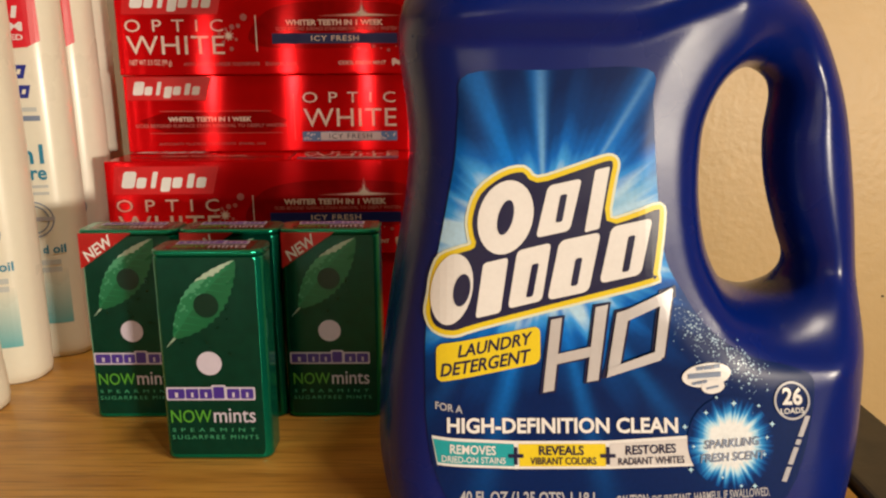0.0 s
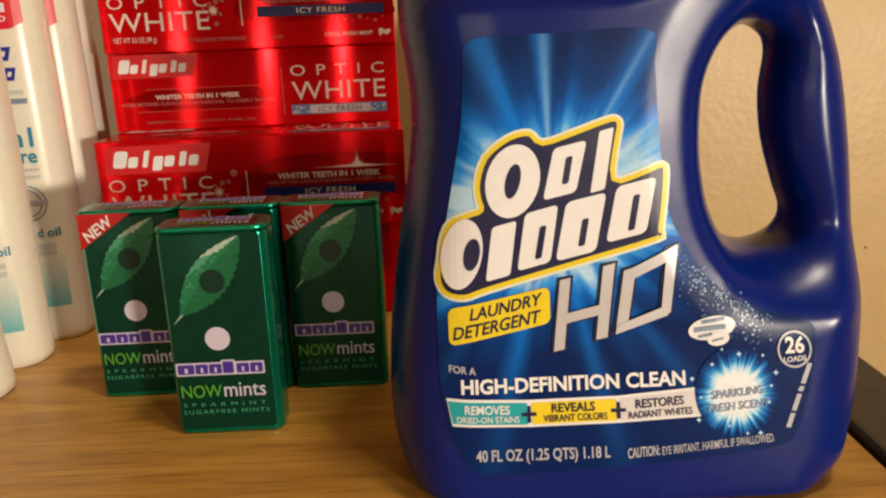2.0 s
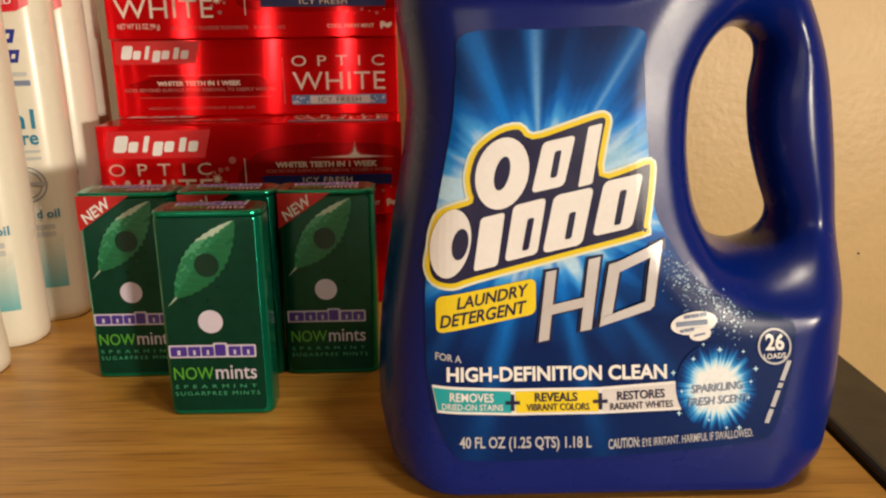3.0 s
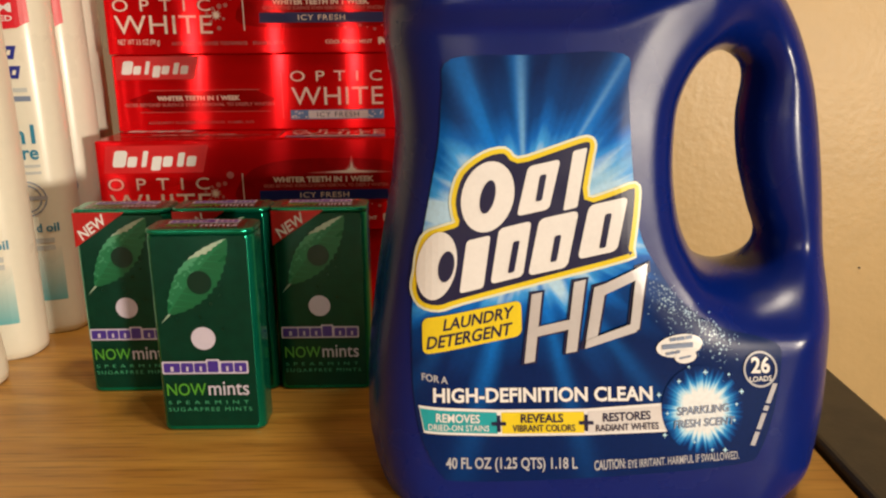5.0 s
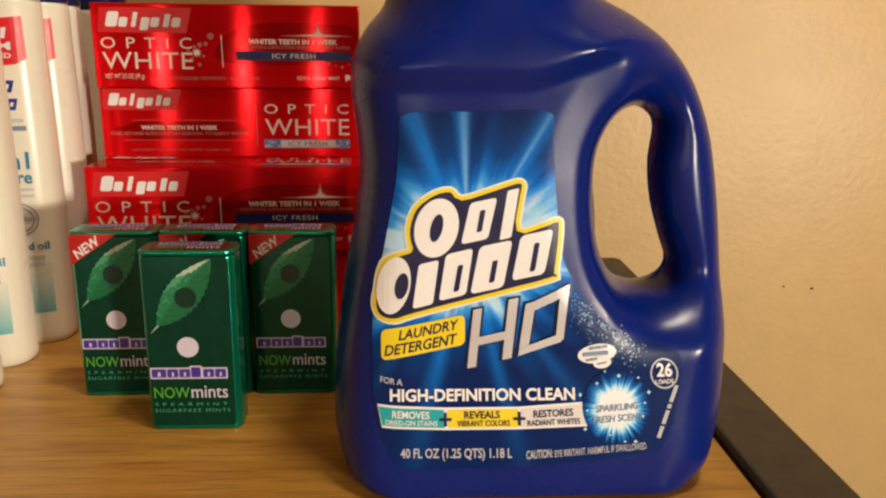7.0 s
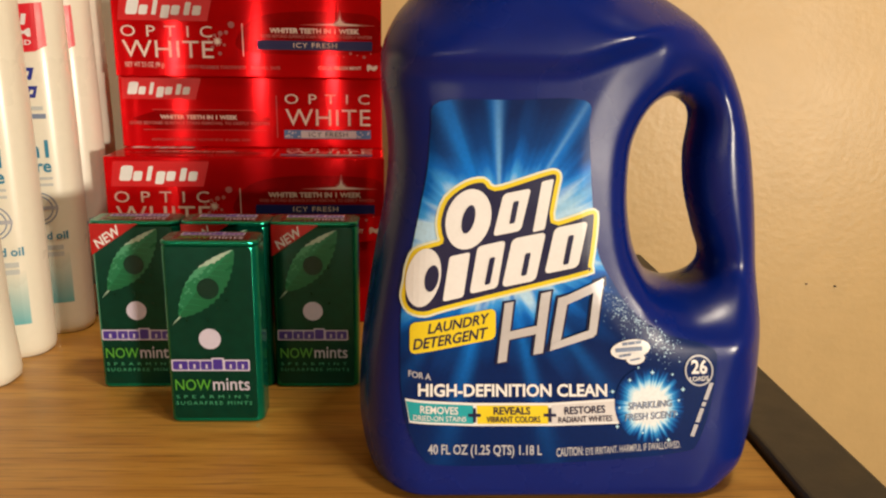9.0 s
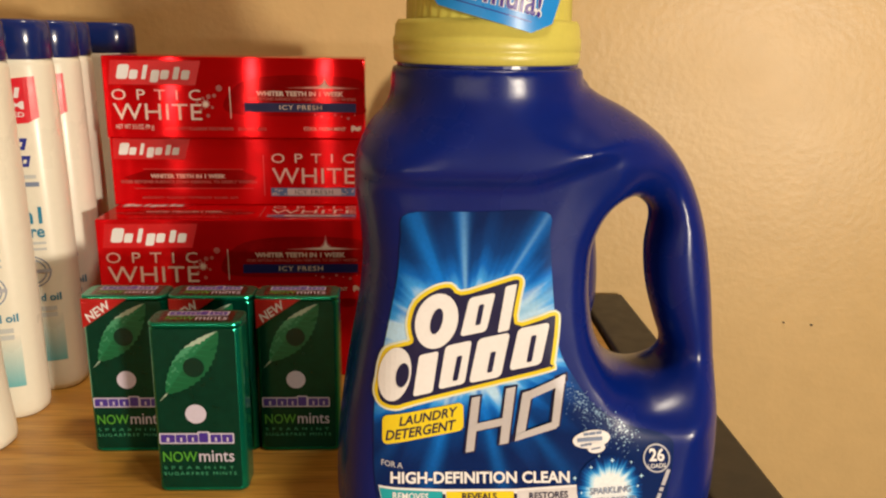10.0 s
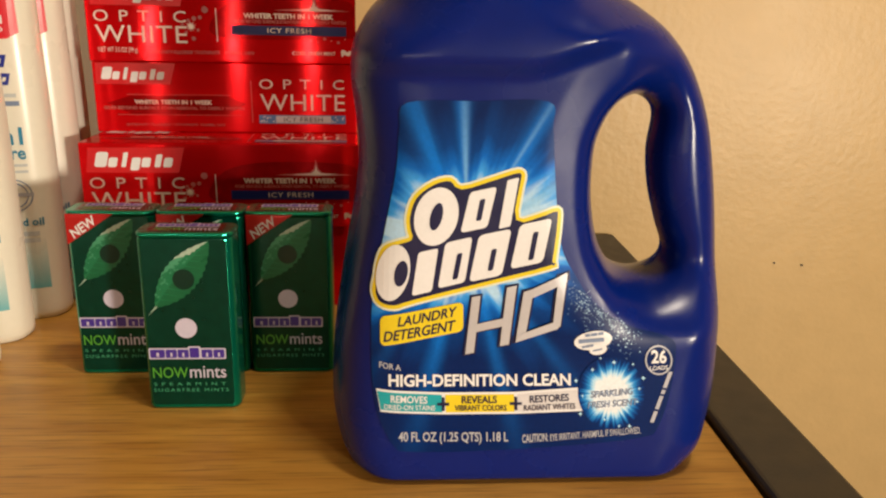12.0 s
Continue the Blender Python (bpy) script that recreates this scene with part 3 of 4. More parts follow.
    l.new(colour, mx.inputs["A"])
    l.new(gm.outputs[0], mx.inputs["B"])
    l.new(mx.outputs["Result"], p.inputs["Base Color"])
    return m


# ---- artwork of the detergent bottle ----
def jug_xz(u, v):
    s = 0.000198 + (v - 500) * 4.0e-8
    x = 0.0113 + (u - 700) * s + 0.0015 * max(0.0, 500 - v) / 345
    return x, 0.0775 - 2.099e-4 * (v - 500) - 4.12e-8 * (v - 500) ** 2


def on_jug(u, v, lift):
    x, z = jug_xz(u, v)
    return (x, jug_front(x, z, lift), z)


def detergent_label(jug):
    cx, cz = jug_xz(872, 402)
    BEAM, CORE = (0.004, 0.18, 0.70), (0.22, 0.50, 0.80)

    def beam(u, v, half, reach, strength, tint=BEAM):
        x, z = jug_xz(u, v)
        return (math.atan2(z - cz, x - cx), half, reach, strength, tint)

    M_BURST = burst_material("label_sunburst", (cx, cz), (0.0375, 0.0235), radians(15),
                             [(0.80, (0.45, 0.70, 0.95)), (0.96, (0.05, 0.34, 0.86)), (1.16, (0.003, 0.125, 0.54)), (1.45, (0.001, 0.044, 0.22)), (2.0, (0.001, 0.015, 0.100))], 4.5, 0.20,
                             beams=[beam(768, 158, 0.075, 0.075, 0.95), beam(780, 158, 0.020, 0.060, 0.5), beam(861, 155, 0.055, 0.075, 0.95), beam(866, 200, 0.030, 0.045, 0.9, CORE), beam(1019, 164, 0.065, 0.075, 0.95),
                                    beam(1010, 176, 0.018, 0.055, 0.6, CORE), beam(706, 322, 0.05, 0.05, 0.8), beam(1040, 300, 0.07, 0.05, 0.9, CORE), beam(1048, 250, 0.05, 0.06, 0.7),
                                    beam(808, 640, 0.06, 0.055, 0.9), beam(934, 645, 0.05, 0.055, 0.9), beam(1040, 622, 0.05, 0.055, 0.7), beam(730, 600, 0.05, 0.045, 0.6)])
    edge = spline([(758, 147), (890, 142), (1022, 141), (1031, 190), (1035, 266), (1043, 368), (1054, 425), (1079, 469), (1108, 512), (1148, 546), (1190, 566), (1240, 577), (1264, 588), (1267, 608), (1260, 655),
                   (1246, 705), (1228, 745), (1203, 761), (1080, 774), (890, 783), (765, 783), (738, 772), (712, 726), (700, 670), (697, 600), (701, 500), (723, 374), (740, 272), (744, 200)], 5)
    lab = shape("label", edge, on_jug, M_BURST, jug, 0.00045, 7.0, "blue sunburst front label")
    L = lambda k: 0.00045 + 0.00016 * k
    W = lambda text, box, mat, k=3, **o: words(text, box, on_jug, mat, lab, L(k), **o)
    S = lambda name, poly, mat, k=1, cut=10.0: shape(name, poly, on_jug, mat, lab, L(k), cut)
    # brand mark: plain leaning shapes on a navy field with a yellow rim
    rim = spline([(704, 472), (708, 444), (720, 417), (748, 403), (766, 396), (763, 384), (761, 357), (774, 319), (808, 292), (841, 285), (861, 300), (910, 286), (952, 272), (970, 269), (978, 279),
                  (973, 307), (968, 358), (1005, 351), (1042, 340), (1047, 364), (1038, 437), (1031, 451), (909, 482), (778, 515), (740, 527), (711, 522), (700, 501)], 3)
    S("logo_glow", grown(rim, 5), ink("pale_glow_ink", (0.74, 0.80, 0.66)), 1.6)
    S("logo_rim", grown(rim, 1), YELLOW, 2.2)
    S("logo_field", grown(rim, -6), NAVY, 3)
    blocks = [disc(815, 356, 37, 52, 30, radians(14)), slant(862, 312, 908, 384, 16, 10, 0.14), slant(932, 290, 952, 376, 14, 5, 0.14),
              disc(737, 462, 28, 50, 30, radians(12)), slant(774, 424, 808, 500, 10, 8, 0.14), slant(822, 406, 868, 486, 12, 11, 0.14),
              slant(880, 392, 936, 474, 16, 12, 0.14), slant(956, 372, 1012, 450, 16, 12, 0.14)]
    for b in blocks:
        b = np.array(b, float)
        S("logo_block", b.mean(0) + (b - b.mean(0)) * (1.08, 1.05), WHITE, 4)
    S("logo_slit", disc(815, 356, 11, 26, 20, radians(14)), NAVY, 5)
    S("logo_slit", disc(752, 462, 12, 24, 20, radians(12)), NAVY, 5)
    for u, v, h in ((893, 344, 20), (851, 448, 24), (916, 436, 20), (991, 410, 26)):
        S("logo_slit", slant(u - 5, v - h, u + 5, v + h, h * 0.36, 2, 0.3), NAVY, 5)
    # tab and large letters
    S("yellow_tab", box_pts(714, 543, 867, 597, 10, 30), YELLOW, 3)
    W("LAUNDRY", (746, 542, 856, 560), NAVY, 4, bold=0.02, shear=0.18, tilt=21)
    W("DETERGENT", (720, 570, 853, 589), NAVY, 4, bold=0.02, shear=0.18, tilt=24)
    hd = [[(883, 504), (899, 501), (886, 606), (870, 609)], [(880, 556), (950, 541), (948, 556), (878, 571)], [(948, 486), (966, 482), (951, 591), (934, 594)],
          [(979, 494), (998, 488), (981, 580), (963, 587)], [(990, 491), (1059, 459), (1060, 476), (994, 506)], [(1044, 466), (1061, 460), (1047, 558), (1032, 564)], [(966, 574), (1040, 548), (1043, 562), (963, 587)]]
    for q in hd:
        c = np.array(q, float).mean(0)
        S("letter_shade", [(u + (u - c[0]) * 0.10 + math.copysign(3, u - c[0]), v + math.copysign(3, v - c[1])) for u, v in q], NAVY, 3)
    for k, q in enumerate(hd):
        S("letter_stroke", q, SILVER, 5 + 0.5 * k)
    W("FOR A", (712, 624, 752, 635), GREY, 3, bold=0.02, tilt=-4)
    W("HIGH-DEFINITION CLEAN", (729, 645, 1066, 667), WHITE, 3, bold=0.03)
    # three-colour strip
    S("strip_border", [(706, 673), (830, 678), (963, 678), (1096, 670), (1095, 713), (963, 717), (830, 717), (714, 713)], WHITE, 1)
    S("strip_panel", [(708, 677), (826, 682), (827, 713), (715, 709)], TEAL, 2)
    S("strip_panel", [(833, 682), (960, 682), (960, 713), (834, 713)], YELLOW, 2)
    S("strip_panel", [(966, 682), (1094, 674), (1093, 709), (966, 713)], ink("pale_strip_ink", (0.66, 0.64, 0.66)), 2)
    W("REMOVES", (733, 682, 800, 695), WHITE, 4, bold=0.02, tilt=-2)
    W("DRIED-ON STAINS", (721, 698, 814, 707), WHITE, 4, bold=0.01, tilt=-2)
    W("REVEALS", (863, 684, 928, 697), NAVY, 4, bold=0.02)
    W("VIBRANT COLORS", (850, 700, 946, 710), NAVY, 4, bold=0.01)
    W("RESTORES", (989, 684, 1062, 697), NAVY, 4, bold=0.02, tilt=3)
    W("RADIANT WHITES", (978, 701, 1074, 711), NAVY, 4, bold=0.01, tilt=3)
    for u, v in ((829, 698), (963, 698)):
        S("plus_sign", [(u - 11, v - 2.5), (u - 2.5, v - 2.5), (u - 2.5, v - 12), (u + 2.5, v - 12), (u + 2.5, v - 2.5), (u + 11, v - 2.5), (u + 11, v + 2.5), (u + 2.5, v + 2.5), (u + 2.5, v + 12), (u - 2.5, v + 12), (u - 2.5, v + 2.5), (u - 11, v + 2.5)], NAVY, 4)
    # scent burst
    bx, bz = jug_xz(1141, 683)
    M_FLASH = burst_material("scent_burst", (bx, bz), (0.0090, 0.0094), 0.0, [(0.74, (0.78, 0.83, 0.88)), (0.90, (0.40, 0.70, 0.92)), (1.06, (0.03, 0.28, 0.68)), (1.26, (0.002, 0.075, 0.32)), (1.44, (0.001, 0.018, 0.115))], 8.0, 0.16)
    burst_edge = disc(1142, 680, 63, 65, 48)
    S("scent_burst", burst_edge, M_FLASH, 2.4)
    W("SPARKLING", (1103, 677, 1183, 689), DIMGREY, 5, bold=0.015, shear=0.15, tilt=6)
    W("FRESH SCENT", (1097, 696, 1191, 708), DIMGREY, 5, bold=0.015, shear=0.15, tilt=6)
    rnd = random.Random(4)
    for k in range(13):
        a, r = 2 * math.pi * k / 13 + rnd.uniform(-0.15, 0.15), rnd.uniform(50, 76)
        S("sparkle", star(1142 + r * math.cos(a), 677 + r * math.sin(a), rnd.uniform(2.5, 5), 0.40), ink("ice_ink", (0.45, 0.72, 0.90)), 4, 0)
    for k in range(300):
        t = rnd.random()
        u, v = 1066 + 128 * t + rnd.gauss(0, 10), 462 + 106 * t ** 0.75 + abs(rnd.gauss(0, 24)) + 8
        if not 1060 < u < 1225 or v < 478 + 0.62 * (u - 1082):
            continue
        S("sparkle", star(u, v, rnd.choice((0.8, 1.0, 1.3, 1.6, 2.4)), 0.45), ink("frost_ink", (0.22, 0.38, 0.60)), 3, 0)
    # oval note and load badge
    S("oval_note", disc(1109, 585, 36, 17, 32, radians(-8)), WHITE, 4)
    S("oval_note", disc(1118, 601, 17, 10, 24, radians(-8)), WHITE, 5)
    for box, c in (((1094, 573, 1130, 578), 3), ((1082, 583, 1136, 590), 1), ((1088, 595, 1110, 599), 3), ((1108, 602, 1128, 605), 1)):
        bars(box, c, on_jug, DIMGREY, lab, L(6), 4, c)
    pts, faces = ring(1233, 622, 26, 3, 1.04)
    lay("badge_ring", pts, faces, on_jug, GREY, lab, L(3))
    W("26", (1219, 603, 1248, 628), WHITE, 3, bold=0.03)
    W("LOADS", (1216, 633, 1250, 641), WHITE, 3, bold=0.015, tilt=2)
    for k, (a, b) in enumerate(((0.0, 0.32), (0.36, 0.44), (0.48, 0.74), (0.78, 1.0))):
        p0, p1 = (1256 - 38 * a, 643 + 91 * a), (1256 - 38 * b, 643 + 91 * b)
        S("small_print", [(p0[0] - 4, p0[1]), (p0[0] + 3, p0[1] + 1), (p1[0] + 3, p1[1] + 1), (p1[0] - 4, p1[1])], GREY, 2, 0)
    W("40 FL OZ (1.25 QTS) 1.18 L", (747, 747, 948, 769), GREY, 2, bold=0.02, tilt=-2)
    W("CAUTION:", (974, 754, 1022, 769), GREY, 2, bold=0.02, tilt=3)
    W("EYE IRRITANT. HARMFUL IF SWALLOWED.", (1026, 754, 1196, 766), GREY, 2, bold=0.01, tilt=12)


detergent_label(JUG)


def on_cap(u, v, lift):
    r = 0.0354 + lift
    return (0.0525 + r * math.sin(u / r), -r * math.cos(u / r), v - 0.0050)


def cap_sticker(jug):
    st = shape("cap_sticker", [(-0.0225, 0.2470), (-0.0240, 0.2262), (-0.0205, 0.2222), (0.0120, 0.2135), (0.0205, 0.2165), (0.0262, 0.2300), (0.0250, 0.2470)], on_cap, BRIGHTBLUE, jug, 0.0, 0.0015, "bright blue hexagonal sticker")
    co, faces = glyphs("Formula!", 0.05, 0.15, 1.0)
    co2, faces2 = glyphs("Formula!", 0.015, 0.15, 1.0)
    spot = lambda c, g: [(-0.0180 + 0.034 * ((x - 0.5) * (1 + g) + 0.5), 0.2262 + 0.0095 * ((y - 0.5) * (1 + g) + 0.5) - 0.0080 * x) for x, y in c]
    lay("lettering", spot(co, 0.03), faces, on_cap, WHITE, st, 0.0002)
    lay("lettering", spot(co2, 0.0), faces2, on_cap, PURPLE, st, 0.0004)
    pts = [(-0.018, 0.2246), (0.012, 0.2168), (0.012, 0.2172), (-0.018, 0.2250)]
    shape("small_print", pts, on_cap, LOGOBLUE, st, 0.0002, 0.004)


cap_sticker(JUG)


# ---- artwork of the cartons ----
# laid out in millimetres: u from the middle of the face, v down from its top edge
def front_face(depth, height):
    def at(u, v, lift):
        return (u * 0.001, -depth / 2 - lift, height - v * 0.001)
    return at


def top_face(depth, height):
    def at(u, v, lift):
        return (u * 0.001, depth / 2 - v * 0.001 * depth / SLIM, height - 0.0002 + lift)
    return at


def script_mark(u0, v0, u1, v1, at, parent, lift):
    """Brand mark as seven plain leaning blocks of uneven height."""
    w, h = (u1 - u0) / 7.4, v1 - v0
    for k, (top, low) in enumerate(((0.0, 0.82), (0.30, 0.82), (0.02, 0.82), (0.30, 1.0), (0.30, 0.82), (0.12, 0.82), (0.30, 0.82))):
        wide = w * (1.10 if k == 0 else 0.42 if k == 2 else 0.55 if k == 5 else 0.80)
        a = u0 + w * (k + (0.22 if k else 0)) + (w * 0.22 if k in (2, 5) else 0)
        shape("logo_block", slant(a, v0 + top * h, a + wide, v0 + low * h, (low - top) * h * 0.24, 0, 0.22), at, WHITE, parent, lift)


def bubbles(u, v, at, parent, lift, k):
    shape("star_flare", star(u, v, 3.2 * k, 0.38, 9, 0.3), at, PALE, parent, lift + 0.0001)
    for du, dv, r in ((-3, 3.5, 1.0), (2.0, -4.6, 1.4), (5.4, -5.2, 1.2), (8.5, -9.7, 1.9), (-5, -1, 0.8), (4.0, 2.0, 0.9), (1.2, 7.0, 1.2), (-1.5, -3.5, 0.9)):
        shape("bubble", disc(u + du * k, v + dv * k, r * k, r * k, 14), at, DULLRED, parent, lift)


def wide_art(box, at):
    base = shape("front_print", [(-78.3, 0.8), (78.3, 0.8), (78.3, 48.8), (-78.3, 48.8)], at, M_FOIL, box, 0.00012, 0, "glossy red foil print")
    shape("dark_panel", spline([(-8, 30), (2, 16), (24, 11), (60, 11), (77, 14), (77.5, 26), (77, 34), (40, 35.5), (4, 35)], 4), at, M_FOIL_DARK, base, 0.0002)
    shape("red_patch", [(-73.6, 2.8), (-20.2, 2.6), (-24.0, 17.2), (-75.6, 17.2)], at, BRIGHTRED, base, 0.0003)
    script_mark(-71.0, 5.2, -25.5, 15.8, at, base, 0.0005)
    W = lambda t, b, m, **o: words(t, b, at, m, base, 0.0004, **o)
    W("OPTIC", (-74.3, 20.0, -21.3, 26.4), PALE, spacing=1.9)
    W("WHITE", (-74.0, 28.6, -21.0, 38.4), PALE, spacing=1.05)
    shape("divider", [(-3.9, 18.0), (-3.4, 18.0), (-3.2, 37.0), (-3.7, 37.0)], at, PALE, base, 0.0003)
    W("WHITER TEETH IN 1 WEEK", (12.4, 20.3, 65.8, 23.3), PALE, bold=0.04)
    W("GOES BEYOND SURFACE STAIN REMOVAL TO DEEPLY WHITEN", (7.2, 24.1, 73.2, 26.0), DULLRED, bold=0.03)
    shape("blue_band", [(5.0, 27.5), (73.4, 27.5), (73.4, 32.9), (5.0, 32.9)], at, BLUEBAND, base, 0.0003)
    W("ICY FRESH", (26.3, 28.7, 52.3, 31.6), PALE, spacing=1.15, bold=0.01)
    W("NET WT 3.5 OZ (99 g)", (-73.0, 41.2, -50.3, 44.9), PALE)
    W("ANTICAVITY FLUORIDE TOOTHPASTE", (-44.0, 42.7, -2.3, 44.6), DULLRED, bold=0.015)
    W("ENAMEL SAFE", (0.8, 42.7, 18.0, 44.6), DULLRED, bold=0.015)
    W("COOL FRESH MINT", (40.8, 42.2, 66.8, 44.3), PALE, bold=0.015)
    shape("paste_swirl", spline([(70.2, 41.6), (72, 41.0), (73.8, 42.2), (76, 41.4), (76.4, 43.2), (74.4, 44.6), (72.2, 43.8), (70.6, 45.2)], 3), at, PALE, base, 0.0003)
    bubbles(-18.5, 28.6, at, base, 0.0003, 1.0)
    shape("star_flare", [(30, 18.3), (50.5, 17.0), (53.0, 14.5), (54.2, 9.2), (55.4, 14.5), (58, 17.0), (76, 18.3), (54, 19.0)], at, DULLRED, base, 0.0003)
    shape("star_flare", [(40, 18.1), (51.5, 17.2), (53.4, 15.6), (54.2, 12.5), (55.0, 15.6), (57, 17.2), (68, 18.1), (54, 18.6)], at, PALE, base, 0.0004)
    for k in range(7):
        shape("bubble", disc(48 + 4.1 * k, 34.6 + (k % 3) * 1.0, 0.5 + (k % 2) * 0.5, 0.5 + (k % 2) * 0.4, 12), at, DULLRED, base, 0.0004)


def slim_art(box, at):
    base = shape("slim_print", [(-78.3, 0.7), (78.3, 0.7), (78.3, 41.8), (-78.3, 41.8)], at, M_FOIL, box, 0.00012, 0, "glossy red foil print")
    shape("red_patch", [(-77.0, 1.0), (-30.0, 0.9), (-33.8, 13.6), (-77.4, 13.6)], at, BRIGHTRED, base, 0.0003)
    script_mark(-74.2, 3.4, -35.6, 12.4, at, base, 0.0005)
    W = lambda t, b, m, **o: words(t, b, at, m, base, 0.0004, **o)
    shape("dark_panel", [(-72, 25), (-58, 20.5), (0, 20.2), (11, 25), (0, 31.5), (-58, 31.5)], at, M_FOIL_DARK, base, 0.0002)
    for v, a, b in ((19.6, -60, 2), (31.8, -66, 8)):
        shape("rule", [(a, v), (b, v), (b, v + 0.25), (a, v + 0.25)], at, DULLRED, base, 0.0003)
    W("WHITER TEETH IN 1 WEEK", (-55.6, 22.9, -9.2, 25.5), PALE, bold=0.04)
    W("GOES BEYOND SURFACE STAIN REMOVAL TO DEEPLY WHITEN", (-74.0, 26.8, 10.0, 28.7), DULLRED, bold=0.03)
    W("ANTICAVITY FLUORIDE TOOTHPASTE  ENAMEL SAFE", (-61.8, 37.2, -2.0, 38.6), DULLRED, bold=0.01)
    shape("divider", [(14.3, 10.6), (14.8, 10.6), (15.0, 36.4), (14.5, 36.4)], at, DULLRED, base, 0.0003)
    W("OPTIC", (19.6, 9.7, 71.4, 15.5), PALE, spacing=1.9)
    W("WHITE", (19.8, 18.8, 71.8, 28.8), PALE, spacing=1.05)
    shape("silver_band", [(18.8, 31.5), (72.0, 31.5), (72.0, 36.8), (18.8, 36.8)], at, STEELBLUE, base, 0.0003)
    shape("silver_band", [(29.0, 31.9), (63.0, 31.9), (63.0, 36.4), (29.0, 36.4)], at, SILVER, base, 0.0004)
    words("ICY FRESH", (33.9, 32.7, 57.8, 35.6), at, NAVY, base, 0.0006, spacing=1.15)
    rnd = random.Random(9)
    for k in range(26):
        u = rnd.choice((rnd.uniform(19.6, 29.4), rnd.uniform(62.6, 71.2)))
        shape("bubble", disc(u, rnd.uniform(32.3, 36.0), 0.5, 0.5, 8), at, SILVER, base, 0.0004)


wide_art(BOXES[3], front_face(SLIM, WIDE))
wide_art(BOXES[1], front_face(0.047, WIDE))
slim_art(BOXES[1], top_face(0.047, WIDE))
slim_art(BOXES[2], front_face(WIDE, SLIM))


# ---- artwork of the mint tins ----
def on_tin(u, v, lift):
    return ((u - 0.5) * TIN_W, -TIN_D / 2 - lift, TIN_H * (1 - v))


def on_lid(u, v, lift):
    return ((u - 0.5) * TIN_W, TIN_D / 2 - v * TIN_D, TIN_H + lift)


def tin_mark(u0, v0, u1, v1, at, parent, lift, aspect):
    """Brand mark as six plain purple blocks, each on a wider pale one."""
    w, h = (u1 - u0) / 6.3, v1 - v0
    for k in range(6):
        a = u0 + w * (k + (0.3 if k else 0))
        b = a + w * (1.22 if k == 0 else 0.80 if k == 3 else 0.92)
        top = v0 + h * (-0.02 if k == 3 else 0.16)
        shape("logo_edge", box_pts(a - 0.016, top - 0.14 * h, b + 0.016, v1 + 0.14 * h, 0.010), at, MINTWHITE, parent, lift + 0.00001 * k)
        shape("logo_block", box_pts(a, top, b, v1, 0.009), at, PURPLE, parent, lift + 0.0001)
        if k != 3:
            shape("logo_slit", box_pts(a + (b - a) * 0.42, top + 0.30 * h, a + (b - a) * 0.60, v1 - 0.12 * h), at, MINTWHITE, parent, lift + 0.0002)


def leaf(ob, at, front):
    axis_a, axis_b = np.array((0.165, 0.405)), np.array((0.765, 0.043))
    along = axis_b - axis_a
    side = np.array((along[1] * TIN_H / TIN_W, -along[0] * TIN_W / TIN_H))
    steps = np.linspace(0, 1, 49)
    bow = lambda t: math.sin(math.pi * t ** 0.95) ** 0.8 if 0 < t < 1 else 0.0
    mid = [axis_a + along * t + side * 0.03 * math.sin(math.pi * t) for t in steps]
    teeth = [1.0 + (0.07 if i % 4 == 2 else 0.02 if i % 2 else -0.03) for i in range(49)]
    rims = {}
    for k, reach, mat in ((1, 0.150, M_LEAF_LIGHT), (-1, -0.225, M_LEAF)):
        rims[k] = [m + side * reach * bow(t) * z for m, t, z in zip(mid, steps, teeth)]
        pts = [tuple(p) for p in mid] + [tuple(p) for p in rims[k]]
        lay("leaf_half", pts, [[i, i + 1, 50 + i, 49 + i] for i in range(48)], at, mat, front, 0.0003)
    for i in range(5, 44, 4):
        for k, mat in ((1, DEEPGREEN), (-1, M_LEAF_LIGHT)):
            b = mid[min(i + 5, 48)] * 0.12 + rims[k][min(i + 5, 48)] * 0.88
            n = np.array((0.0, 0.003))
            shape("leaf_vein", [tuple(mid[i] - n), tuple(b), tuple(mid[i] + n)], at, mat, front, 0.0004)
    for a, b, share, mat, lift in ((16, 48, 0.50, M_SHEEN, 0.00046), (28, 48, 0.72, M_GLINT, 0.00052)):
        span = range(a, b + 1)
        inner = [rims[1][i] + (mid[i] - rims[1][i]) * share * min(1, (i - a) / 9) * (0.75 + 0.25 * (i % 3 == 0)) for i in span]
        pts = [tuple(rims[1][i]) for i in span] + [tuple(p) for p in inner]
        n = len(span)
        lay("leaf_sheen", pts, [[k, k + 1, n + k + 1, n + k] for k in range(n - 1)], at, mat, front, lift)
    rnd = random.Random(3)
    for k in range(34):
        i, q = rnd.randrange(6, 34), rnd.uniform(0.2, 0.95)
        p = mid[i] + (rims[1][i] - mid[i]) * q
        r = rnd.uniform(0.006, 0.013)
        shape("dew_drop", disc(p[0], p[1], r, r * TIN_W / TIN_H, 8), at, M_SHEEN, front, 0.00048)
    shape("leaf_stalk", [(0.085, 0.452), (0.175, 0.395), (0.190, 0.404)], at, M_GLINT, front, 0.0003)
    shape("dark_hole", disc(0.483, 0.250, 0.114, 0.114 * TIN_W / TIN_H, 32), at, DARKGREEN, front, 0.0006)


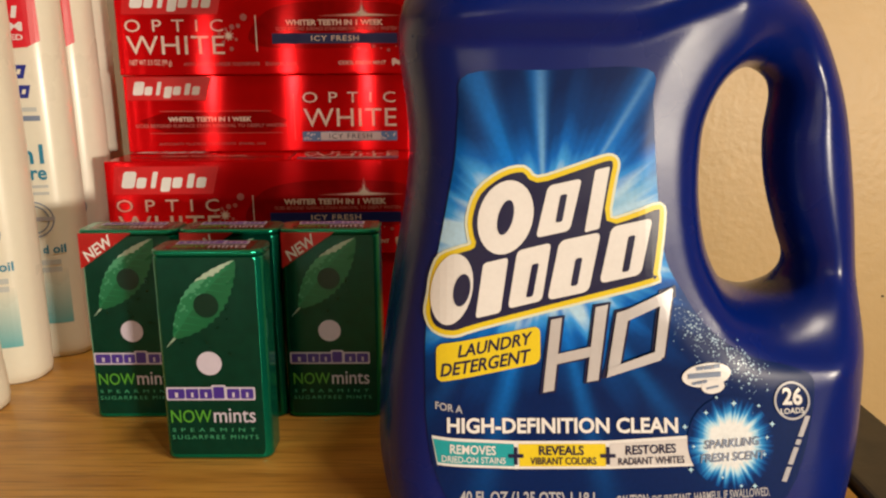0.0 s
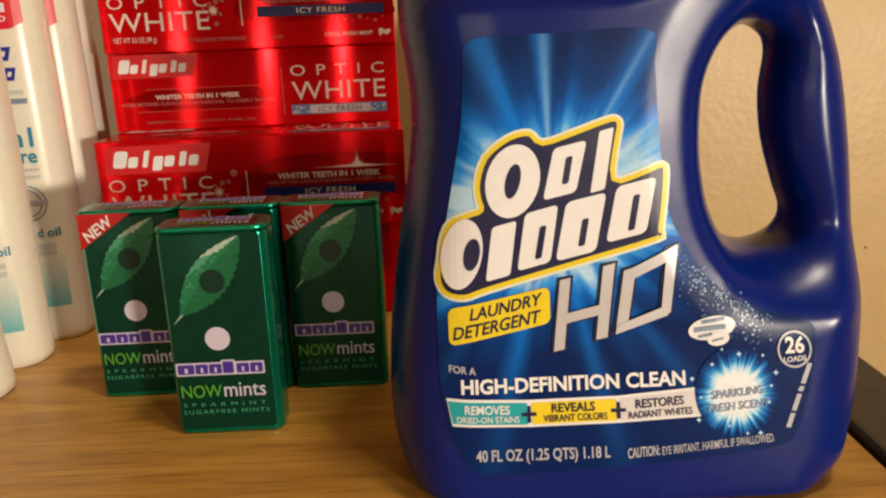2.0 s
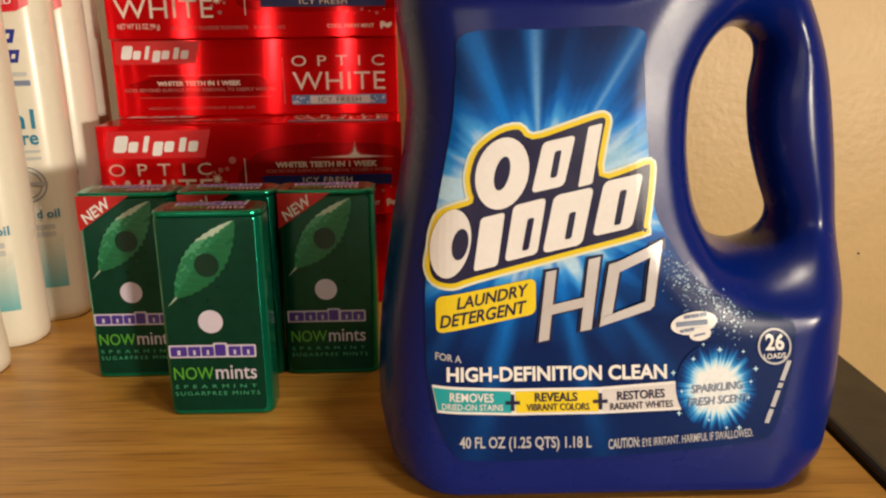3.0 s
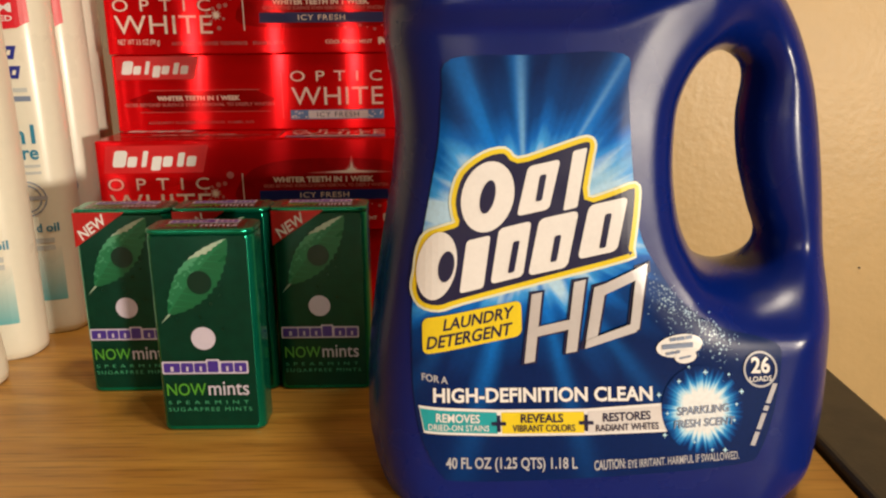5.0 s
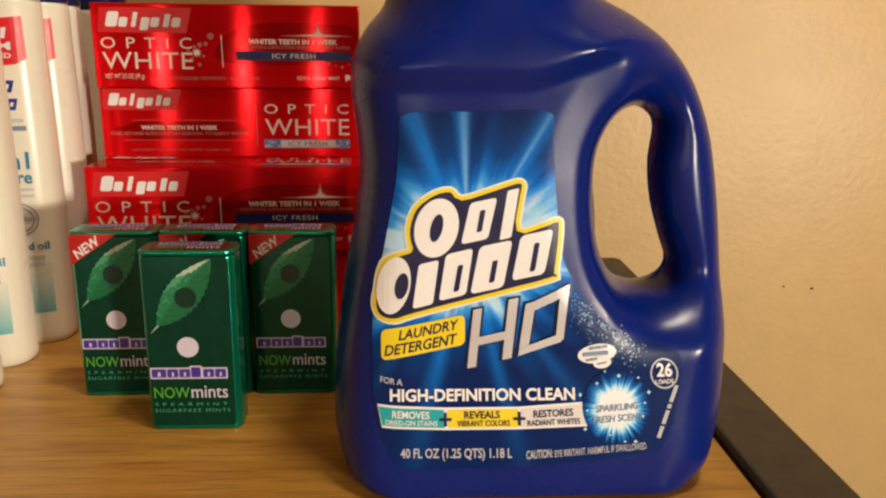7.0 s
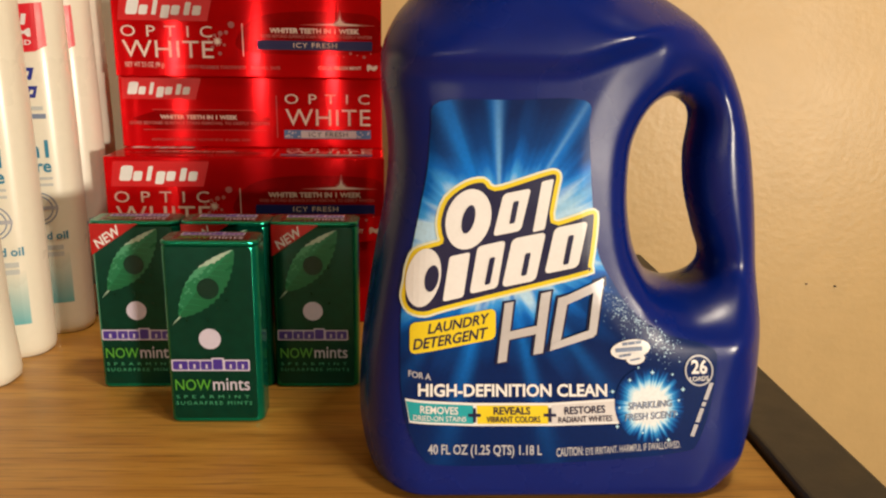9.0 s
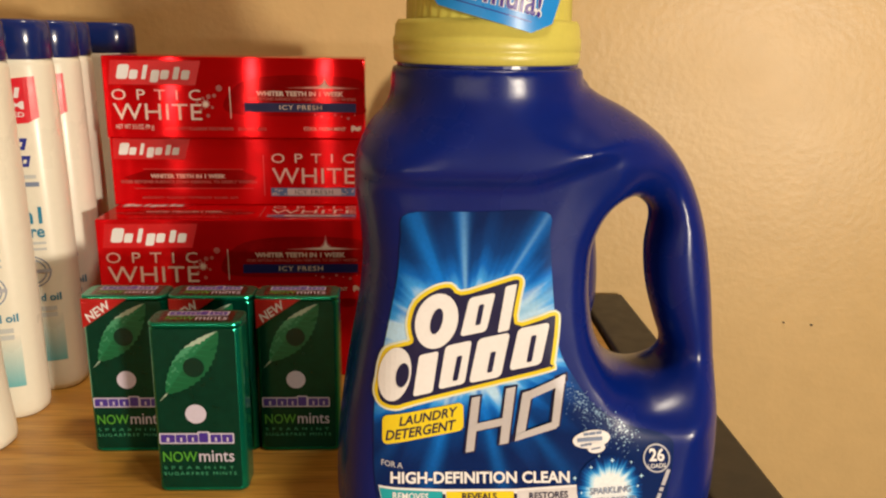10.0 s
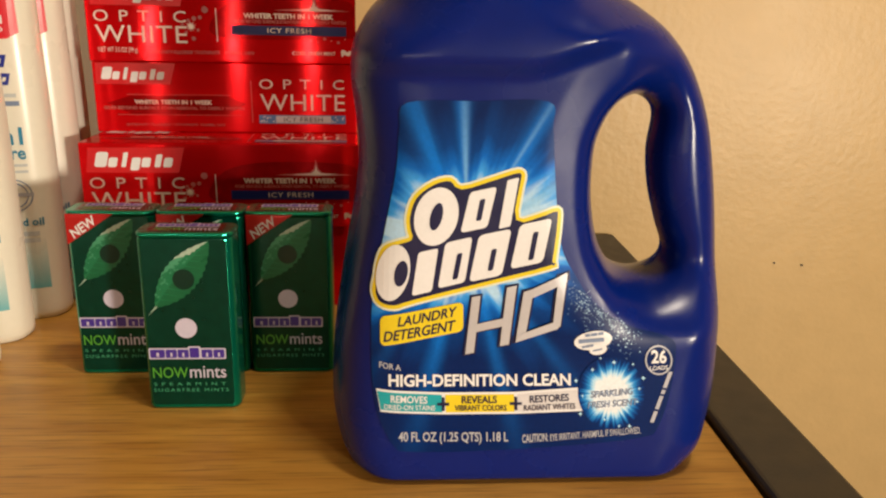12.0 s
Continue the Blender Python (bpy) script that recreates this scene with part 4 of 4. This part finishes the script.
M_LEAF = ink("leaf_green_ink", (0.005, 0.140, 0.055), 0.3, 0.25)
M_LEAF_LIGHT = ink("leaf_light_ink", (0.012, 0.200, 0.085), 0.3, 0.25)


M_SHEEN = ink("leaf_sheen_ink", (0.07, 0.34, 0.19), 0.3, 0.2)
M_GLINT = ink("leaf_glint_ink", (0.42, 0.56, 0.46), 0.3, 0.2)


def tin_art(ob, flash):
    front = shape("front_print", box_pts(0.055, 0.030, 0.945, 0.975, 0.03), on_tin, DARKGREEN, ob, 0.0001, 0, "dark green printed front")
    front.data.materials.clear()
    front.data.materials.append(M_FRONT)
    leaf(ob, on_tin, front)
    shape("mint_disc", disc(0.471, 0.525, 0.115, 0.115 * TIN_W / TIN_H, 32), on_tin, MINTWHITE, front, 0.0003)
    tin_mark(0.068, 0.639, 0.872, 0.696, on_tin, front, 0.0003, 1)
    words("NOW", (0.078, 0.752, 0.458, 0.815), on_tin, LIME, front, 0.0003, bold=0.005)
    words("mints", (0.478, 0.745, 0.868, 0.815), on_tin, MINTWHITE, front, 0.0003, bold=0.005)
    words("SPEARMINT", (0.08, 0.842, 0.860, 0.860), on_tin, PALEGREEN, front, 0.0003, spacing=1.9)
    words("SUGARFREE MINTS", (0.075, 0.877, 0.885, 0.897), on_tin, PALEGREEN, front, 0.0003, spacing=1.3)
    if flash:
        fl = shape("red_flash", [(0.020, 0.014), (0.56, 0.014), (0.020, 0.196)], on_tin, FLASHRED, ob, 0.0005, 0, "red corner flash")
        co, faces = glyphs("NEW", 0.02, 0.0, 1.0)
        du, dv = np.array((0.270, -0.0920)), np.array((-0.050, -0.050))
        pts = [tuple(np.array((0.105, 0.160)) + x * du + y * dv) for x, y in co]
        lay("lettering", pts, faces, on_tin, WHITE, fl, 0.0007)
    # brown patch paints the red cartons' reflection into the green lid; lettering is print
    top = shape("lid_reflection", box_pts(0.10, 0.14, 0.90, 0.86, 0.03), on_lid, ink("lid_reflection_ink", (0.09, 0.045, 0.030), 0.25, 0.6), ob, 0.0001)
    tin_mark(0.18, 0.20, 0.82, 0.46, on_lid, top, 0.0003, 1)
    words("NOW", (0.18, 0.55, 0.48, 0.80), on_lid, LIME, top, 0.0003)
    words("mints", (0.50, 0.52, 0.84, 0.80), on_lid, MINTWHITE, top, 0.0003)


M_FRONT = material("dark_green_print", (0.001, 0.064, 0.042), rough=0.15, metal=0.6, vary=0.25, scale=25)
for k, ob in enumerate(TINS):
    tin_art(ob, k > 0)


# ---- artwork of the shampoo bottles ----
def on_shampoo(u, v, lift):
    s = 1.0 - 0.02 * max(0.0, v - 0.06) / 0.06 - 0.015 * max(0.0, v - 0.12) / 0.05
    q = min(abs(2 * u / (SH_W * s)), 1.0) ** 2.6
    return (u, -(SH_D / 2) * (0.5 + 0.5 * s) * (1 - q) ** (1 / 2.6) - lift, v)


def fade_material():
    m = material("teal_fade_print", (0.83, 0.80, 0.69), rough=0.28, vary=0.02, scale=30)
    n, l = m.node_tree.nodes, m.node_tree.links
    tc, sep = n.new("ShaderNodeTexCoord"), n.new("ShaderNodeSeparateXYZ")
    l.new(tc.outputs["Object"], sep.inputs[0])
    rg, ramp = n.new("ShaderNodeMapRange"), n.new("ShaderNodeValToRGB")
    rg.inputs["From Min"].default_value, rg.inputs["From Max"].default_value = 0.018, 0.048
    l.new(sep.outputs["Z"], rg.inputs["Value"])
    e = ramp.color_ramp.elements
    e[0].color, e[1].color = rgb(0.12, 0.46, 0.52), rgb(0.83, 0.80, 0.69)
    l.new(rg.outputs[0], ramp.inputs[0])
    l.new(ramp.outputs[0], n["Principled BSDF"].inputs["Base Color"])
    return m


M_FADE = fade_material()


def shampoo_art(ob):
    A = lambda name, poly, mat, lift=0.0002, label="": shape(name, poly, on_shampoo, mat, ob, lift, 0.002, label)
    T = lambda t, u0, z0, u1, z1, mat, p, **o: words(t, (u0, z1, u1, z0), lambda u, v, k: on_shampoo(u + 0.0025, v, k), mat, p, 0.0005, **o)
    badge = A("red_badge", [(-0.0245, 0.1540), (0.0205, 0.1575), (0.0256, 0.1605), (0.0250, 0.1825), (-0.0245, 0.1765)], RED, 0.0002, "red printed badge")
    T("1", 0.0125, 0.1710, 0.0158, 0.1765, WHITE, badge, bold=0.03, shear=0.1)
    T("M", 0.0105, 0.1650, 0.0170, 0.1692, WHITE, badge, bold=0.03)
    T("ED", 0.0115, 0.1608, 0.0168, 0.1634, WHITE, badge, bold=0.02)
    logo = A("logo_block", [(0.0125, 0.1428), (0.0175, 0.1428), (0.0192, 0.1492), (0.0142, 0.1492)], LOGOBLUE)
    shape("logo_slit", [(0.0146, 0.1448), (0.0162, 0.1448), (0.0169, 0.1472), (0.0153, 0.1472)], on_shampoo, M_SHAMPOO, logo, 0.0004)
    logo = A("logo_block", [(0.0140, 0.1335), (0.0186, 0.1335), (0.0200, 0.1396), (0.0152, 0.1396)], LOGOBLUE)
    shape("logo_slit", [(0.0160, 0.1354), (0.0176, 0.1354), (0.0182, 0.1376), (0.0166, 0.1376)], on_shampoo, M_SHAMPOO, logo, 0.0004)
    A("small_print", box_pts(0.010, 0.1270, 0.0215, 0.1290), ink("faint_print", (0.55, 0.58, 0.58)))
    A("small_print", box_pts(0.008, 0.1225, 0.0225, 0.1250), DIMGREY)
    T("in1", 0.0075, 0.1015, 0.0198, 0.1110, CYANTEXT, ob, bold=0.02)
    T("are", 0.0095, 0.0935, 0.0203, 0.0985, CYANTEXT, ob, bold=0.02)
    for z in (0.0895, 0.0860):
        A("small_print", box_pts(0.0110, z, 0.0228, z + 0.0014), INKS["faint_print"])
    for r in (0.0092, 0.0072):
        pts, faces = ring(0.0145, 0.0735, r, 0.0006)
        lay("stamp_ring", pts, faces, on_shampoo, DIMGREY, ob, 0.0002)
    A("stamp_band", box_pts(0.0060, 0.0728, 0.0240, 0.0748), GREY, 0.0003)
    T("d oil", 0.0150, 0.0560, 0.0245, 0.0605, CYANTEXT, ob, bold=0.02)
    A("small_print", box_pts(0.0160, 0.0500, 0.0245, 0.0526), INKS["faint_print"])
    A("small_print", box_pts(0.0160, 0.0462, 0.0245, 0.0488), INKS["faint_print"])
    A("teal_panel", box_pts(-0.0265, 0.0190, 0.0268, 0.0480), M_FADE, 0.0001, "panel fading from white to teal")


for ob in SHAMPOOS[:4]:
    shampoo_art(ob)

# ---- small marks on the wall ----
back = bpy.data.objects["wall_back"]
for x, z, w in ((0.312, -0.0195, 0.0006), (0.335, -0.021, 0.0009)):
    part("nail_hole", slab((x - w, 0.6205, z - 0.0007), (x + w, 0.6224, z + 0.0006), 0.0003), M_BLACK, back)

# ---- second detergent bottle behind the first ----
JUG2 = copy_thing(JUG, pose(0.1392, 0.568, 0, 0, 0, 180))
JUG2["label"] = "dark blue detergent bottle standing behind, against the wall"
